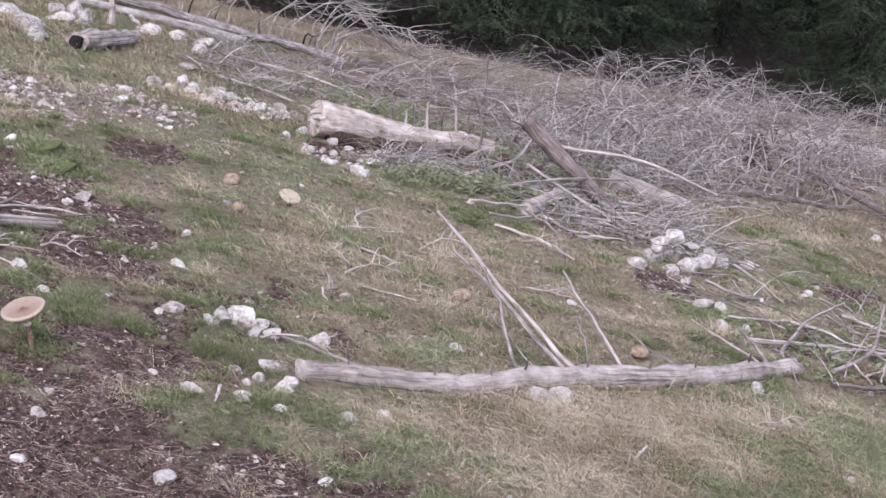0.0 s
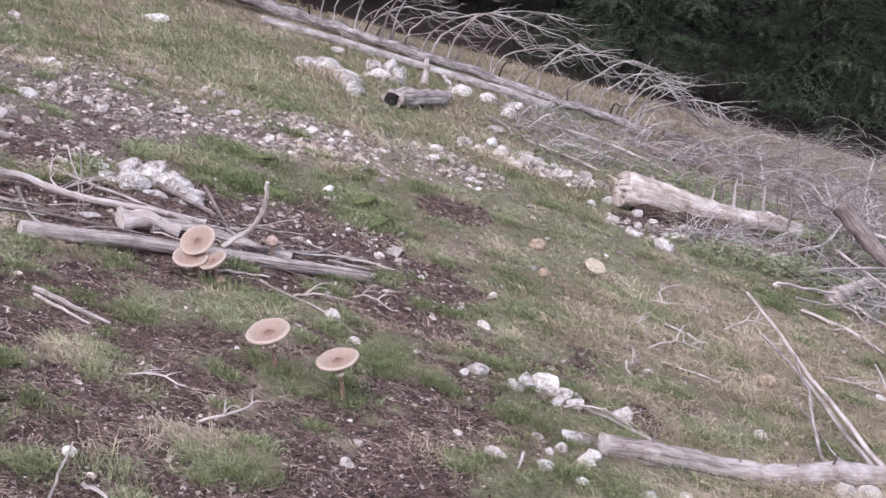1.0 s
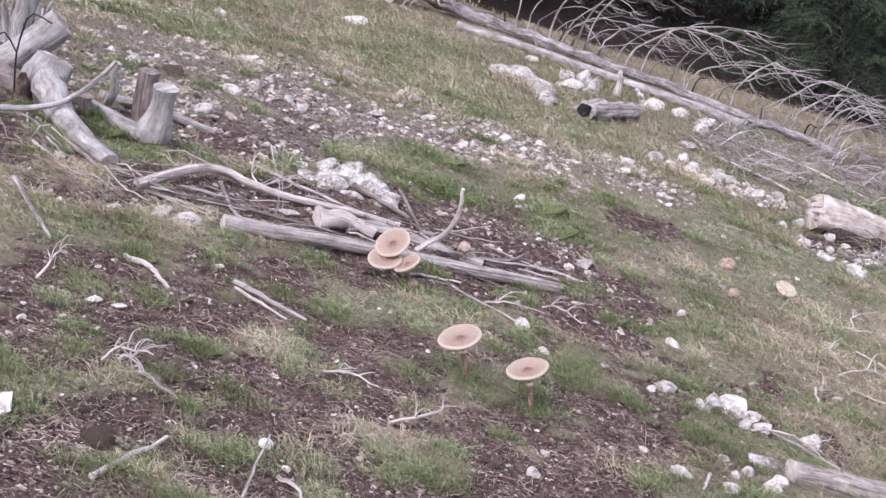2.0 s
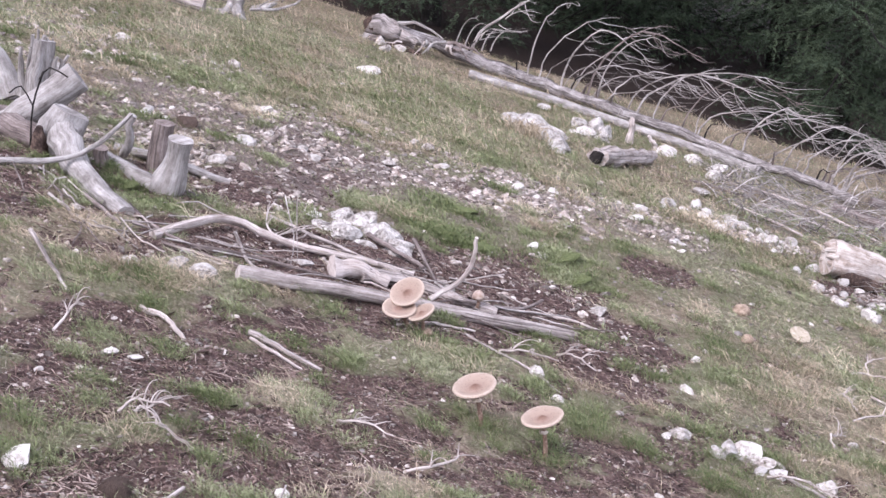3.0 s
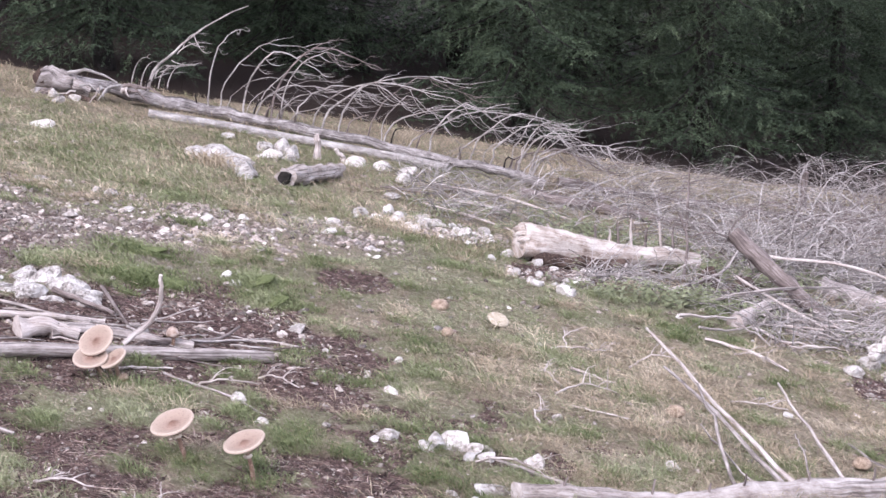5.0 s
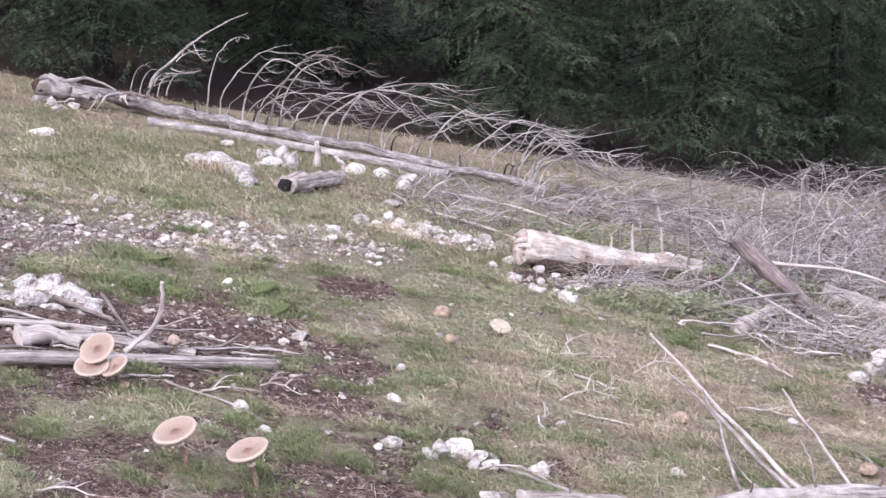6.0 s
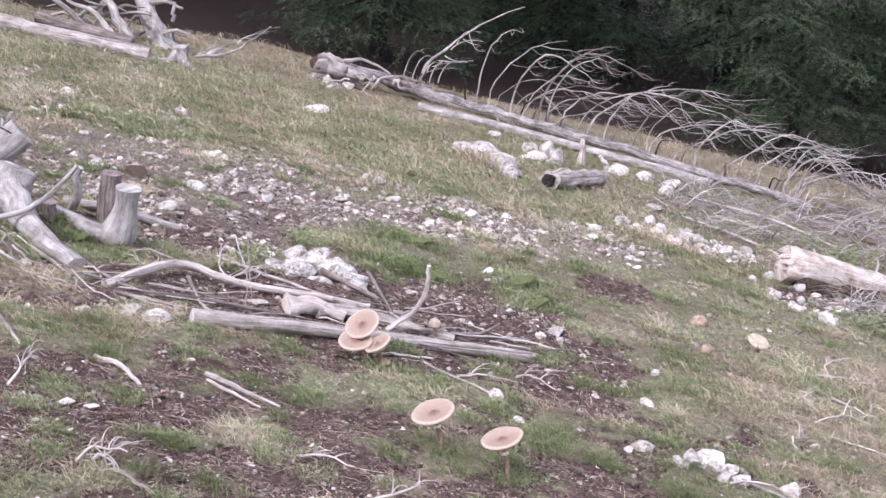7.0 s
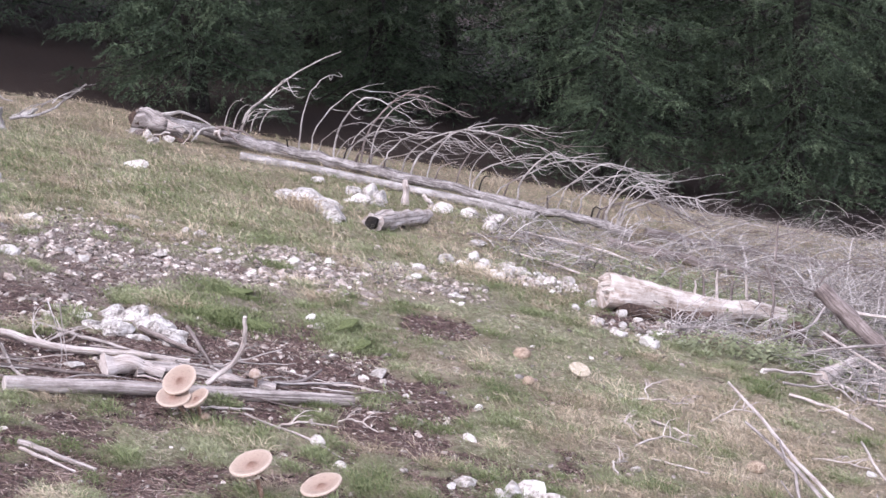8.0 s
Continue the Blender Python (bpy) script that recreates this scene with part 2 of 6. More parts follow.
EARTH = earth_material()
GREY_WOOD = weathered("weathered_grey_wood", [(0.3, (0.14, 0.117, 0.104)), (0.5, (0.35, 0.307, 0.28)), (0.7, (0.60, 0.55, 0.515))], cracks=0.6)
PALE_WOOD = weathered("bleached_pale_wood", [(0.3, (0.25, 0.198, 0.168)), (0.5, (0.51, 0.447, 0.405)), (0.7, (0.72, 0.67, 0.63))], cracks=0.35)
NEAR_WOOD = weathered("silvered_flaking_wood", [(0.28, (0.13, 0.105, 0.09)), (0.45, (0.34, 0.295, 0.265)), (0.7, (0.60, 0.555, 0.52))], cracks=0.55, blotch=0.65)
DARK_WOOD = weathered("dark_grey_weathered_wood", [(0.3, (0.07, 0.062, 0.058)), (0.48, (0.235, 0.212, 0.20)), (0.7, (0.52, 0.49, 0.47))], cracks=0.75, blotch=0.7)
BARK = weathered("grey_bark", [(0.3, (0.07, 0.055, 0.05)), (0.5, (0.19, 0.155, 0.14)), (0.7, (0.37, 0.32, 0.295))], cracks=0.5)
BLEACHED = weathered("bleached_rotting_wood", [(0.27, (0.15, 0.11, 0.085)), (0.42, (0.38, 0.315, 0.265)), (0.55, (0.53, 0.475, 0.425)), (0.7, (0.70, 0.66, 0.61))], cracks=0.3, blotch=0.75, fibre=50)
STUMP = weathered("old_grey_stump_wood", [(0.28, (0.13, 0.115, 0.104)), (0.42, (0.265, 0.243, 0.225)), (0.56, (0.395, 0.372, 0.35)), (0.7, (0.56, 0.537, 0.512))], cracks=0.25, blotch=0.7, fibre=110)
# Also serves as painted shade at the root end and under the log.
ROT = mottled("brown_rotten_wood", [(0.3, (0.028, 0.019, 0.016)), (0.5, (0.075, 0.051, 0.040)), (0.7, (0.16, 0.115, 0.092))], 18, bump=0.6)
TWIG = mottled("dead_grey_twig", [(0.3, (0.18, 0.157, 0.142)), (0.5, (0.385, 0.352, 0.326)), (0.7, (0.60, 0.562, 0.53))], 6, bump=0.0, per_island=0.65)
STONE = mottled("white_limestone", [(0.28, (0.17, 0.142, 0.122)), (0.43, (0.42, 0.385, 0.345)), (0.64, (0.67, 0.64, 0.595))], 9, bump=1.0, distance=0.03, fine=50, per_object=0.3)
ROCK = mottled("rugged_tan_limestone", [(0.30, (0.13, 0.112, 0.10)), (0.46, (0.40, 0.37, 0.335)), (0.66, (0.68, 0.65, 0.61))], 14, bump=1.0, distance=0.05, fine=70)
SCREE = mottled("grey_limestone_chips", [(0.3, (0.16, 0.122, 0.104)), (0.49, (0.315, 0.266, 0.23)), (0.70, (0.61, 0.56, 0.51))], 14, bump=0.3, per_island=0.7)
NEEDLES = mottled("spruce_needles", [(0.3, (0.019, 0.030, 0.016)), (0.5, (0.045, 0.067, 0.037)), (0.7, (0.105, 0.14, 0.078))], 2.2, rough=0.75, bump=0.0, per_island=0.35)
# Darker than real bark: the shade under the boughs is in this colour.
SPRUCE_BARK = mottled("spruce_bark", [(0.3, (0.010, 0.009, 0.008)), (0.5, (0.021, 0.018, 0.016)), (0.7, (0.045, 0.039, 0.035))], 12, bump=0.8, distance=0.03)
GREEN_BLADES = mottled("green_grass_blades", [(0.3, (0.11, 0.14, 0.05)), (0.5, (0.215, 0.25, 0.118)), (0.7, (0.39, 0.405, 0.245))], 1.7, rough=0.6, bump=0.0, per_island=0.5)
DRY_BLADES = mottled("dry_grass_blades", [(0.3, (0.26, 0.205, 0.135)), (0.5, (0.46, 0.38, 0.265)), (0.7, (0.65, 0.56, 0.42))], 1.7, rough=0.7, bump=0.0, per_island=0.5)
STRAW = mottled("bleached_straw", [(0.3, (0.34, 0.28, 0.21)), (0.5, (0.50, 0.43, 0.34)), (0.7, (0.64, 0.57, 0.47))], 1.7, rough=0.7, bump=0.0, per_island=0.4)


# ---- mesh helpers ----
def mesh_of(name, verts, faces, material, uvs=None, smooth_faces=True):
    me = bpy.data.meshes.new(name)
    me.from_pydata(verts, [], faces)
    if uvs is not None:
        layer = me.uv_layers.new(name="UVMap")
        layer.data.foreach_set("uv", np.asarray(uvs, np.float32).ravel())
    me.materials.append(material)
    if smooth_faces:
        me.polygons.foreach_set("use_smooth", [True] * len(me.polygons))
    me.update()
    return me


def thing(name, at, label, category, group="", kind=""):
    """An empty at a thing's base, which carries its parts."""
    ob = new(name)
    ob.location = at
    ob.empty_display_size = 0.05
    return tagged(ob, label, category, group, kind)


def part(name, me, parent, label=""):
    """One mesh, given in the world's place, as a part under its thing or under a part of it."""
    ob = new(name, me)
    ob.parent = parent
    if parent.data is None:
        ob.matrix_parent_inverse = Matrix.Translation(parent.location).inverted()
    return tagged(ob, label)


class Tubes:
    """Collects round limbs with uneven skin; u runs round and v along, in metres."""

    def __init__(self, seed=0):
        self.v, self.f, self.uv, self.rng = [], [], [], random.Random(seed)

    def limb(self, pts, radii, sides=8, rough=0.0, cap=True, flat=1.0):
        pts = [Vector(p) for p in pts]
        n, base, rng = len(pts), len(self.v), self.rng
        side = None
        along, off, shift = 0.0, rng.random() * 50, rng.random() * 9
        thick = max(radii)
        for i, p in enumerate(pts):
            along += (p - pts[i - 1]).length if i else 0.0
            d = (pts[min(i + 1, n - 1)] - pts[max(i - 1, 0)])
            d = d.normalized() if d.length > 1e-9 else Vector((0, 0, 1))
            if side is None:
                side = d.cross(Vector((0, 0, 1)) if abs(d.z) < 0.9 else Vector((1, 0, 0))).normalized()
            side = (side - d * side.dot(d)).normalized()
            up = side.cross(d)
            for k in range(sides):
                a = 2 * math.pi * k / sides
                r = radii[i]
                if rough:
                    q = Vector((math.cos(a) * 1.3 + off, math.sin(a) * 1.3, along * 0.45 / max(thick, 0.02)))
                    r *= 1 + rough * noise.noise(q) * 1.6 + rough * 0.5 * noise.noise(q * 2.7)
                self.v.append(p + (side * math.cos(a) + up * math.sin(a) * flat) * r)
        lengths = [0.0]
        for i in range(1, n):
            lengths.append(lengths[-1] + (pts[i] - pts[i - 1]).length)
        circ = 2 * math.pi * max(radii)
        for i in range(n - 1):
            for k in range(sides):
                k2 = (k + 1) % sides
                self.f.append((base + i * sides + k, base + i * sides + k2, base + (i + 1) * sides + k2, base + (i + 1) * sides + k))
                u0, u1 = shift + circ * k / sides, shift + circ * (k + 1) / sides
                self.uv += [(u0, lengths[i] + off), (u1, lengths[i] + off), (u1, lengths[i + 1] + off), (u0, lengths[i + 1] + off)]
        if cap:
            for ring, rev in ((0, True), (n - 1, False)):
                ids = list(range(len(self.v), len(self.v) + sides))
                self.v += [self.v[base + ring * sides + k].copy() for k in range(sides)]
                self.f.append(tuple(ids[::-1] if rev else ids))
                self.uv += [(shift + 0.2 * radii[ring] * math.cos(6.283 * k / sides), off + 2.0 * radii[ring] * math.sin(6.283 * k / sides)) for k in range(sides)]

    def mesh(self, name, material):
        return mesh_of(name, self.v, self.f, material, self.uv)


def bend(points, n, wobble=0.0, rng=random):
    """A smooth line of n points through a few given ones, a little crooked."""
    p = [Vector(a) for a in points]
    p = [p[0] * 2 - p[1]] + p + [p[-1] * 2 - p[-2]]
    out = []
    spans = len(p) - 3
    for i in range(n):
        t = i / (n - 1) * spans
        k = min(int(t), spans - 1)
        t -= k
        a, b, c, d = p[k : k + 4]
        q = 0.5 * ((2 * b) + (c - a) * t + (2 * a - 5 * b + 4 * c - d) * t * t + (3 * b - a - 3 * c + d) * t**3)
        if wobble and 0 < i < n - 1:
            q = q + Vector((rng.gauss(0, wobble), rng.gauss(0, wobble), rng.gauss(0, wobble)))
        out.append(q)
    return out


def on_ground(x, y, lift=0.0):
    return Vector((x, y, ground(x, y) + lift))


# ---- ground ----
def steps(stops, far):
    """Even steps between the stops, each with its own step, and ever longer ones out to far."""
    line = [stops[0][0]]
    for (a, step), (b, _) in zip(stops, stops[1:]):
        line += list(np.linspace(a, b, int(round((b - a) / step)) + 1)[1:])
    for sign, step in ((-1, stops[0][1]), (1, stops[-2][1])):
        s, a, tail = step, line[0] if sign < 0 else line[-1], []
        while abs(a) < far:
            s *= 1.35
            a += sign * s
            tail.append(a)
        line = tail[::-1] + line if sign < 0 else line + tail
    return np.array(line)


def build_ground():
    xs, ys = steps(((-7.0, 0.08), (-2.6, 0.035), (3.2, 0.06), (11.0, 0.06)), 700), steps(((0.6, 0.08), (3.0, 0.035), (8.0, 0.06), (13.0, 0.09), (22.0, 0.09)), 700)
    x, y = (a.ravel() for a in np.meshgrid(xs, ys))
    verts = np.stack([x, y, ground_many(x, y)], 1)
    bare, green, stone, wood, _ = land_fields(x, y)
    w, h = len(xs), len(ys)
    q = (np.arange(h - 1)[:, None] * w + np.arange(w - 1)).ravel()
    me = mesh_of("ground", verts.tolist(), np.stack([q, q + 1, q + w + 1, q + w], 1).tolist(), EARTH)
    layer = me.color_attributes.new("cover", "FLOAT_COLOR", "POINT")
    layer.data.foreach_set("color", np.stack([bare, 1 - green, stone, 1.15 * wood], 1).astype(np.float32).ravel())
    return tagged(new("ground", me), "sloping mountain pasture of dark soil, patchy grass and straw", "ground", kind="structure")


build_ground()


# ---- spruces at the forest's edge ----
def sprays(a, b, r, rng):
    """Slender three-cornered needle sprays from a to b, r wide."""
    d = b - a
    e = np.cross(d, rng.normal(0, 1, d.shape))
    e /= np.linalg.norm(e, axis=1, keepdims=True) + 1e-9
    e *= r[:, None]
    return np.stack([a - e, a + e, b], 1).reshape(-1, 3), np.arange(3 * len(a)).reshape(-1, 3)


def spruce_crown(seed, height, reach, whorls, shoots, wide, low=0.55):
    """Tiers of drooping boughs; from each hang side twigs clad in needle shoots, thickest towards the tips."""
    rng = np.random.default_rng(seed)
    p0, p1, thick = [], [], []
    limbs = Tubes(seed)
    for w in range(whorls):
        q = (w + rng.random() * 0.5) / whorls
        z = low + (height - low) * q**1.7
        seen = z < 5.2
        grow = reach * (1 - z / height) ** 0.75 * (0.75 + 0.45 * rng.random()) * min(1.0, 0.62 + z * 0.16)
        turn = rng.random() * 6.283
        for k in range(6):
            a = turn + k * 1.047 + rng.normal(0, 0.22)
            L = grow * (0.72 + 0.36 * rng.random())
            if L < 0.15:
                continue
            n = max(4, int(L * (8.0 if seen else 2.5)))
            t = np.linspace(0.12, 1, n)
            drop = -0.42 * L * t**1.3 + 0.22 * L * t**4
            px, py, pz = math.cos(a) * L * t, math.sin(a) * L * t, np.maximum(z + drop, 0.04)
            if seen and k % 2 == 0:
                limbs.limb([(px[i], py[i], pz[i]) for i in range(0, n, 2)], [0.018 * (1 - 0.8 * i / n) for i in range(0, n, 2)], 3, cap=False)
            for i in range(n):
                for s in (-1, 1, 0) if i >= n - 2 else (-1, 1):
                    twig = (0.30 * L * (1 - t[i]) + 0.24) * (0.65 + 0.6 * rng.random())
                    b = a + s * (0.8 + 0.4 * rng.random())
                    m = max(3, int(shoots * twig * (0.55 + 0.65 * t[i]) * (0.4 + 0.6 * smooth(0.3, 1.7, z) if seen else 0.08)))
                    u = (np.arange(m) + rng.random(m)) / m
                    sag = rng.uniform(0.1, 0.75)
                    start = np.stack([px[i] + math.cos(b) * twig * u, py[i] + math.sin(b) * twig * u, pz[i] - sag * twig * u**1.4], 1) + rng.normal(0, 0.008, (m, 3))
                    c = b + np.where(np.arange(m) % 2 == 0, 1, -1) * (0.3 + 0.8 * rng.random(m))
                    l = (0.030 + 0.035 * rng.random(m)) * (1.15 - 0.4 * u) * (1.0 if seen else 5.0) * wide
                    tilt = rng.normal(-0.3, 0.5, m)
                    d = np.stack([np.cos(c) * np.cos(tilt), np.sin(c) * np.cos(tilt), np.sin(tilt)], 1)
                    p0.append(start)
                    p1.append(start + d * l[:, None])
                    thick.append((0.0038 + 0.003 * rng.random(m)) * (1.0 if seen else 5.0) * wide)
    a, b, r = np.concatenate(p0), np.concatenate(p1), np.concatenate(thick)
    keep = np.minimum(a[:, 2], b[:, 2]) > 0.01
    verts, faces = sprays(a[keep], b[keep], r[keep], rng)
    me = mesh_of("crown", verts.tolist(), faces.tolist(), NEEDLES, smooth_faces=False)
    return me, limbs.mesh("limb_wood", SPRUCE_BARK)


def spruce(seed, height, reach, whorls, blades, wide=1.0):
    ob = thing("spruce_tree", (0, 0, 0), "tall dark green spruce with drooping branches at the forest edge", "tree", "spruces at the forest edge")
    t = Tubes(seed)
    t.limb([(0.03 * math.sin(i + seed), 0.03 * math.cos(2 * i), -0.15 + i * height / 9) for i in range(10)], [0.12 * (1 - i / 9.6) for i in range(10)], 10, 0.12)
    part("trunk", t.mesh("trunk", SPRUCE_BARK), ob, "scaly grey-brown trunk, darkened for the wood's shade")
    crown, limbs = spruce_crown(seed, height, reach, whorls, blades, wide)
    tagged(part("crown", crown, ob), kind="stuff")
    tagged(part("limb_wood", limbs, ob), kind="stuff")
    return ob


def stand(ob, x, y, turn, size, first=False):
    m = Matrix.LocRotScale(on_ground(x, y), Euler((0, 0, turn)), None)
    if first:
        ob.matrix_basis = m @ Matrix.Diagonal((size, size, size, 1))
        return ob
    c = copy_thing(ob, m)
    c.scale = (size, size, size)
    return c


def build_forest():
    rng = random.Random(5)
    kinds = [spruce(11, 21.0, 1.55, 42, 190), spruce(12, 23.0, 1.8, 42, 180), spruce(13, 20.0, 1.75, 40, 180)]
    front = [(-8.9, 17.6, 0), (-2.7, 19.5, 1), (-0.6, 24.0, 2), (2.35, 19.6, 2), (4.75, 19.9, 0), (7.3, 22.6, 1), (11.4, 23.4, 2), (13.6, 25.0, 0)]
    used = set()
    for x, y, k in front:
        stand(kinds[k], x, y, rng.random() * 6.28, 0.95 + 0.15 * rng.random(), k not in used)
        used.add(k)
    far = spruce(21, 22.0, 2.2, 26, 26, 1.8)
    n = 0
    for row in range(5):
        for i in range(11):
            x = -17 + i * 3.6 + row * 0.7 + rng.uniform(-0.9, 0.9)
            y = 24.4 + row * 3.2 + rng.uniform(-0.7, 0.7) + max(0, x) * 0.34 - max(0, -x - 4) * 0.35
            if -7.4 < x < -3.6 or 7.6 < x < 10.6:
                y += 2.5
            stand(far, x, y, rng.random() * 6.28, 0.9 + 0.3 * rng.random() + 0.08 * row, n == 0)
            n += 1


build_forest()


# ---- dead wood ----
def log(name, pts, r0, r1, mat, label, category="log", sides=14, rough=0.14, n=14, wobble=0.002, seed=1, lift=None, group=""):
    """A barkless log or stick that lies along the ground through the given places."""
    rng = random.Random(seed)
    line = [on_ground(p[0], p[1], (p[2] if len(p) > 2 else 0.75 * max(r0, r1))) for p in pts]
    ob = thing(name, line[0], label, category, group)
    t = Tubes(seed)
    path = bend(line, n, wobble, rng) if len(line) > 1 else line
    t.limb(path, [r0 + (r1 - r0) * i / (n - 1) for i in range(n)], sides, rough)
    part("trunk" if r0 > 0.025 else "shaft", t.mesh(name, mat), ob)
    return ob, path


def arch_line(base, lean, length, rise, rng, droop, n=9):
    """The line of a bare branch: it climbs from the trunk, bows over and hangs at the tip."""
    flat, pts = Vector((math.cos(lean), math.sin(lean), 0)), []
    for i in range(n):
        s = i / (n - 1)
        up = rise * (2.0 * s - 0.95 * s * s - 0.6 * droop * s**3)
        pts.append(Vector(base) + flat * length * s**1.3 + Vector((0, 0, up)) + Vector((rng.gauss(0, 0.006), rng.gauss(0, 0.006), rng.gauss(0, 0.004))) * min(1, i) * length)
    return pts


def dead_branch(t, base, lean, length, rise, rng, r=0.011, twigs=5, droop=0.55, sides=5, depth=1):
    """An arching bare branch with its side twigs, all in one mesh."""
    n = 9 if depth else 6
    pts = arch_line(base, lean, length, rise, rng, droop, n)
    t.limb(pts, [r * (1 - 0.78 * i / (n - 1)) for i in range(n)], sides, 0.0, cap=False)
    if depth:
        for k in range(twigs):
            i = rng.randint(3, n - 1)
            l = length * rng.uniform(0.14, 0.36)
            dead_branch(t, pts[i], lean + rng.choice((-1, 1)) * rng.uniform(0.25, 1.0), l, l * rng.uniform(-0.25, 0.5), rng, r * 0.45, 0, rng.uniform(0.2, 1.2), 3, 0)


def fallen_spruce(name, line, r0, r1, label, count, reach, rise, lean, seed, span=(0.12, 1.0), twigs=5, mat=None, spread=0.5, group="fallen dead spruces", thick=0.011):
    """A dead spruce on its side: a bare trunk, and each arching branch a part of its own."""
    rng = random.Random(seed)
    pts = [on_ground(p[0], p[1], p[2] if len(p) > 2 else 0.7 * r0) for p in line]
    ob = thing(name, pts[0], label, "fallen tree", group)
    path = bend(pts, 22, 0.008, rng)
    t = Tubes(seed)
    t.limb(path, [r0 + (r1 - r0) * i / 21 for i in range(22)], 12, 0.18)
    part("trunk", t.mesh("trunk", mat or GREY_WOOD), ob)
    for k in range(count):
        s = span[0] + (span[1] - span[0]) * (k + rng.random() * 0.8) / count
        f = s * 21
        i = min(20, int(f))
        base = path[i].lerp(path[i + 1], f - i)
        b = Tubes(seed * 100 + k)
        size = rng.uniform(0.6, 1.2)
        a, r, high = radians(lean) + rng.gauss(0, spread), thick * rng.uniform(0.7, 1.3), rise * size * rng.uniform(0.7, 1.2)
        dead_branch(b, base, a, reach * size, high, rng, r, twigs, rng.uniform(0.6, 1.6))
        part("branch", b.mesh("branch", TWIG if rng.random() < 0.75 else BARK), ob)
    return ob, path


def limb_part(ob, name, pts, r0, r1, mat, seed=3, n=9, sides=9, rough=0.1, wobble=0.004, label="", flat=1.0):
    t = Tubes(seed)
    path = bend(pts, n, wobble, random.Random(seed))
    t.limb(path, [r0 + (r1 - r0) * i / (n - 1) for i in range(n)], sides, rough, flat=flat)
    return part(name, t.mesh(name, mat), ob, label)


# the fallen spruce below the forest, with its broken root end
def arched_branch(ob, path, s, reach, top, tip, rng, seed, r, mat, twigs=6):
    """One bowed branch: it leaves the trunk steeply, arches over to the right and hangs, with its twigs as parts."""
    f = s * (len(path) - 1)
    i = min(len(path) - 2, int(f))
    base = path[i].lerp(path[i + 1], f - i)
    lean = rng.gauss(0.0, 0.4)
    way = Vector((1, math.tan(max(-1.0, min(1.0, lean))), 0))
    knots = [base, base + way * reach * 0.10 + Vector((0, 0, top * 0.55)), base + way * reach * 0.42 + Vector((0, 0, top)), base + way * reach * 0.75 + Vector((0, 0, top * 0.35 + max(tip, -0.1) * 0.65 + 0.05)), base + way * reach + Vector((0, 0, tip))]
    line = bend(knots, 15, 0.007, rng)
    t = Tubes(seed)
    t.limb(line, [r * (1 - 0.052 * j) for j in range(15)], 6, cap=False)
    main = part("branch", t.mesh("branch", mat), ob)
    for j in range(twigs):
        at = rng.randint(5, 14)
        w, l = Tubes(seed + j), max(0.16, reach * rng.uniform(0.16, 0.42))
        dead_branch(w, line[at], math.atan2(way.y, 1) + rng.gauss(0, 0.55), l, l * rng.uniform(-0.75, 0.22), rng, r * 0.45, 4, rng.uniform(0.2, 1.3), 4)
        part("twig", w.mesh("twig", mat), main)


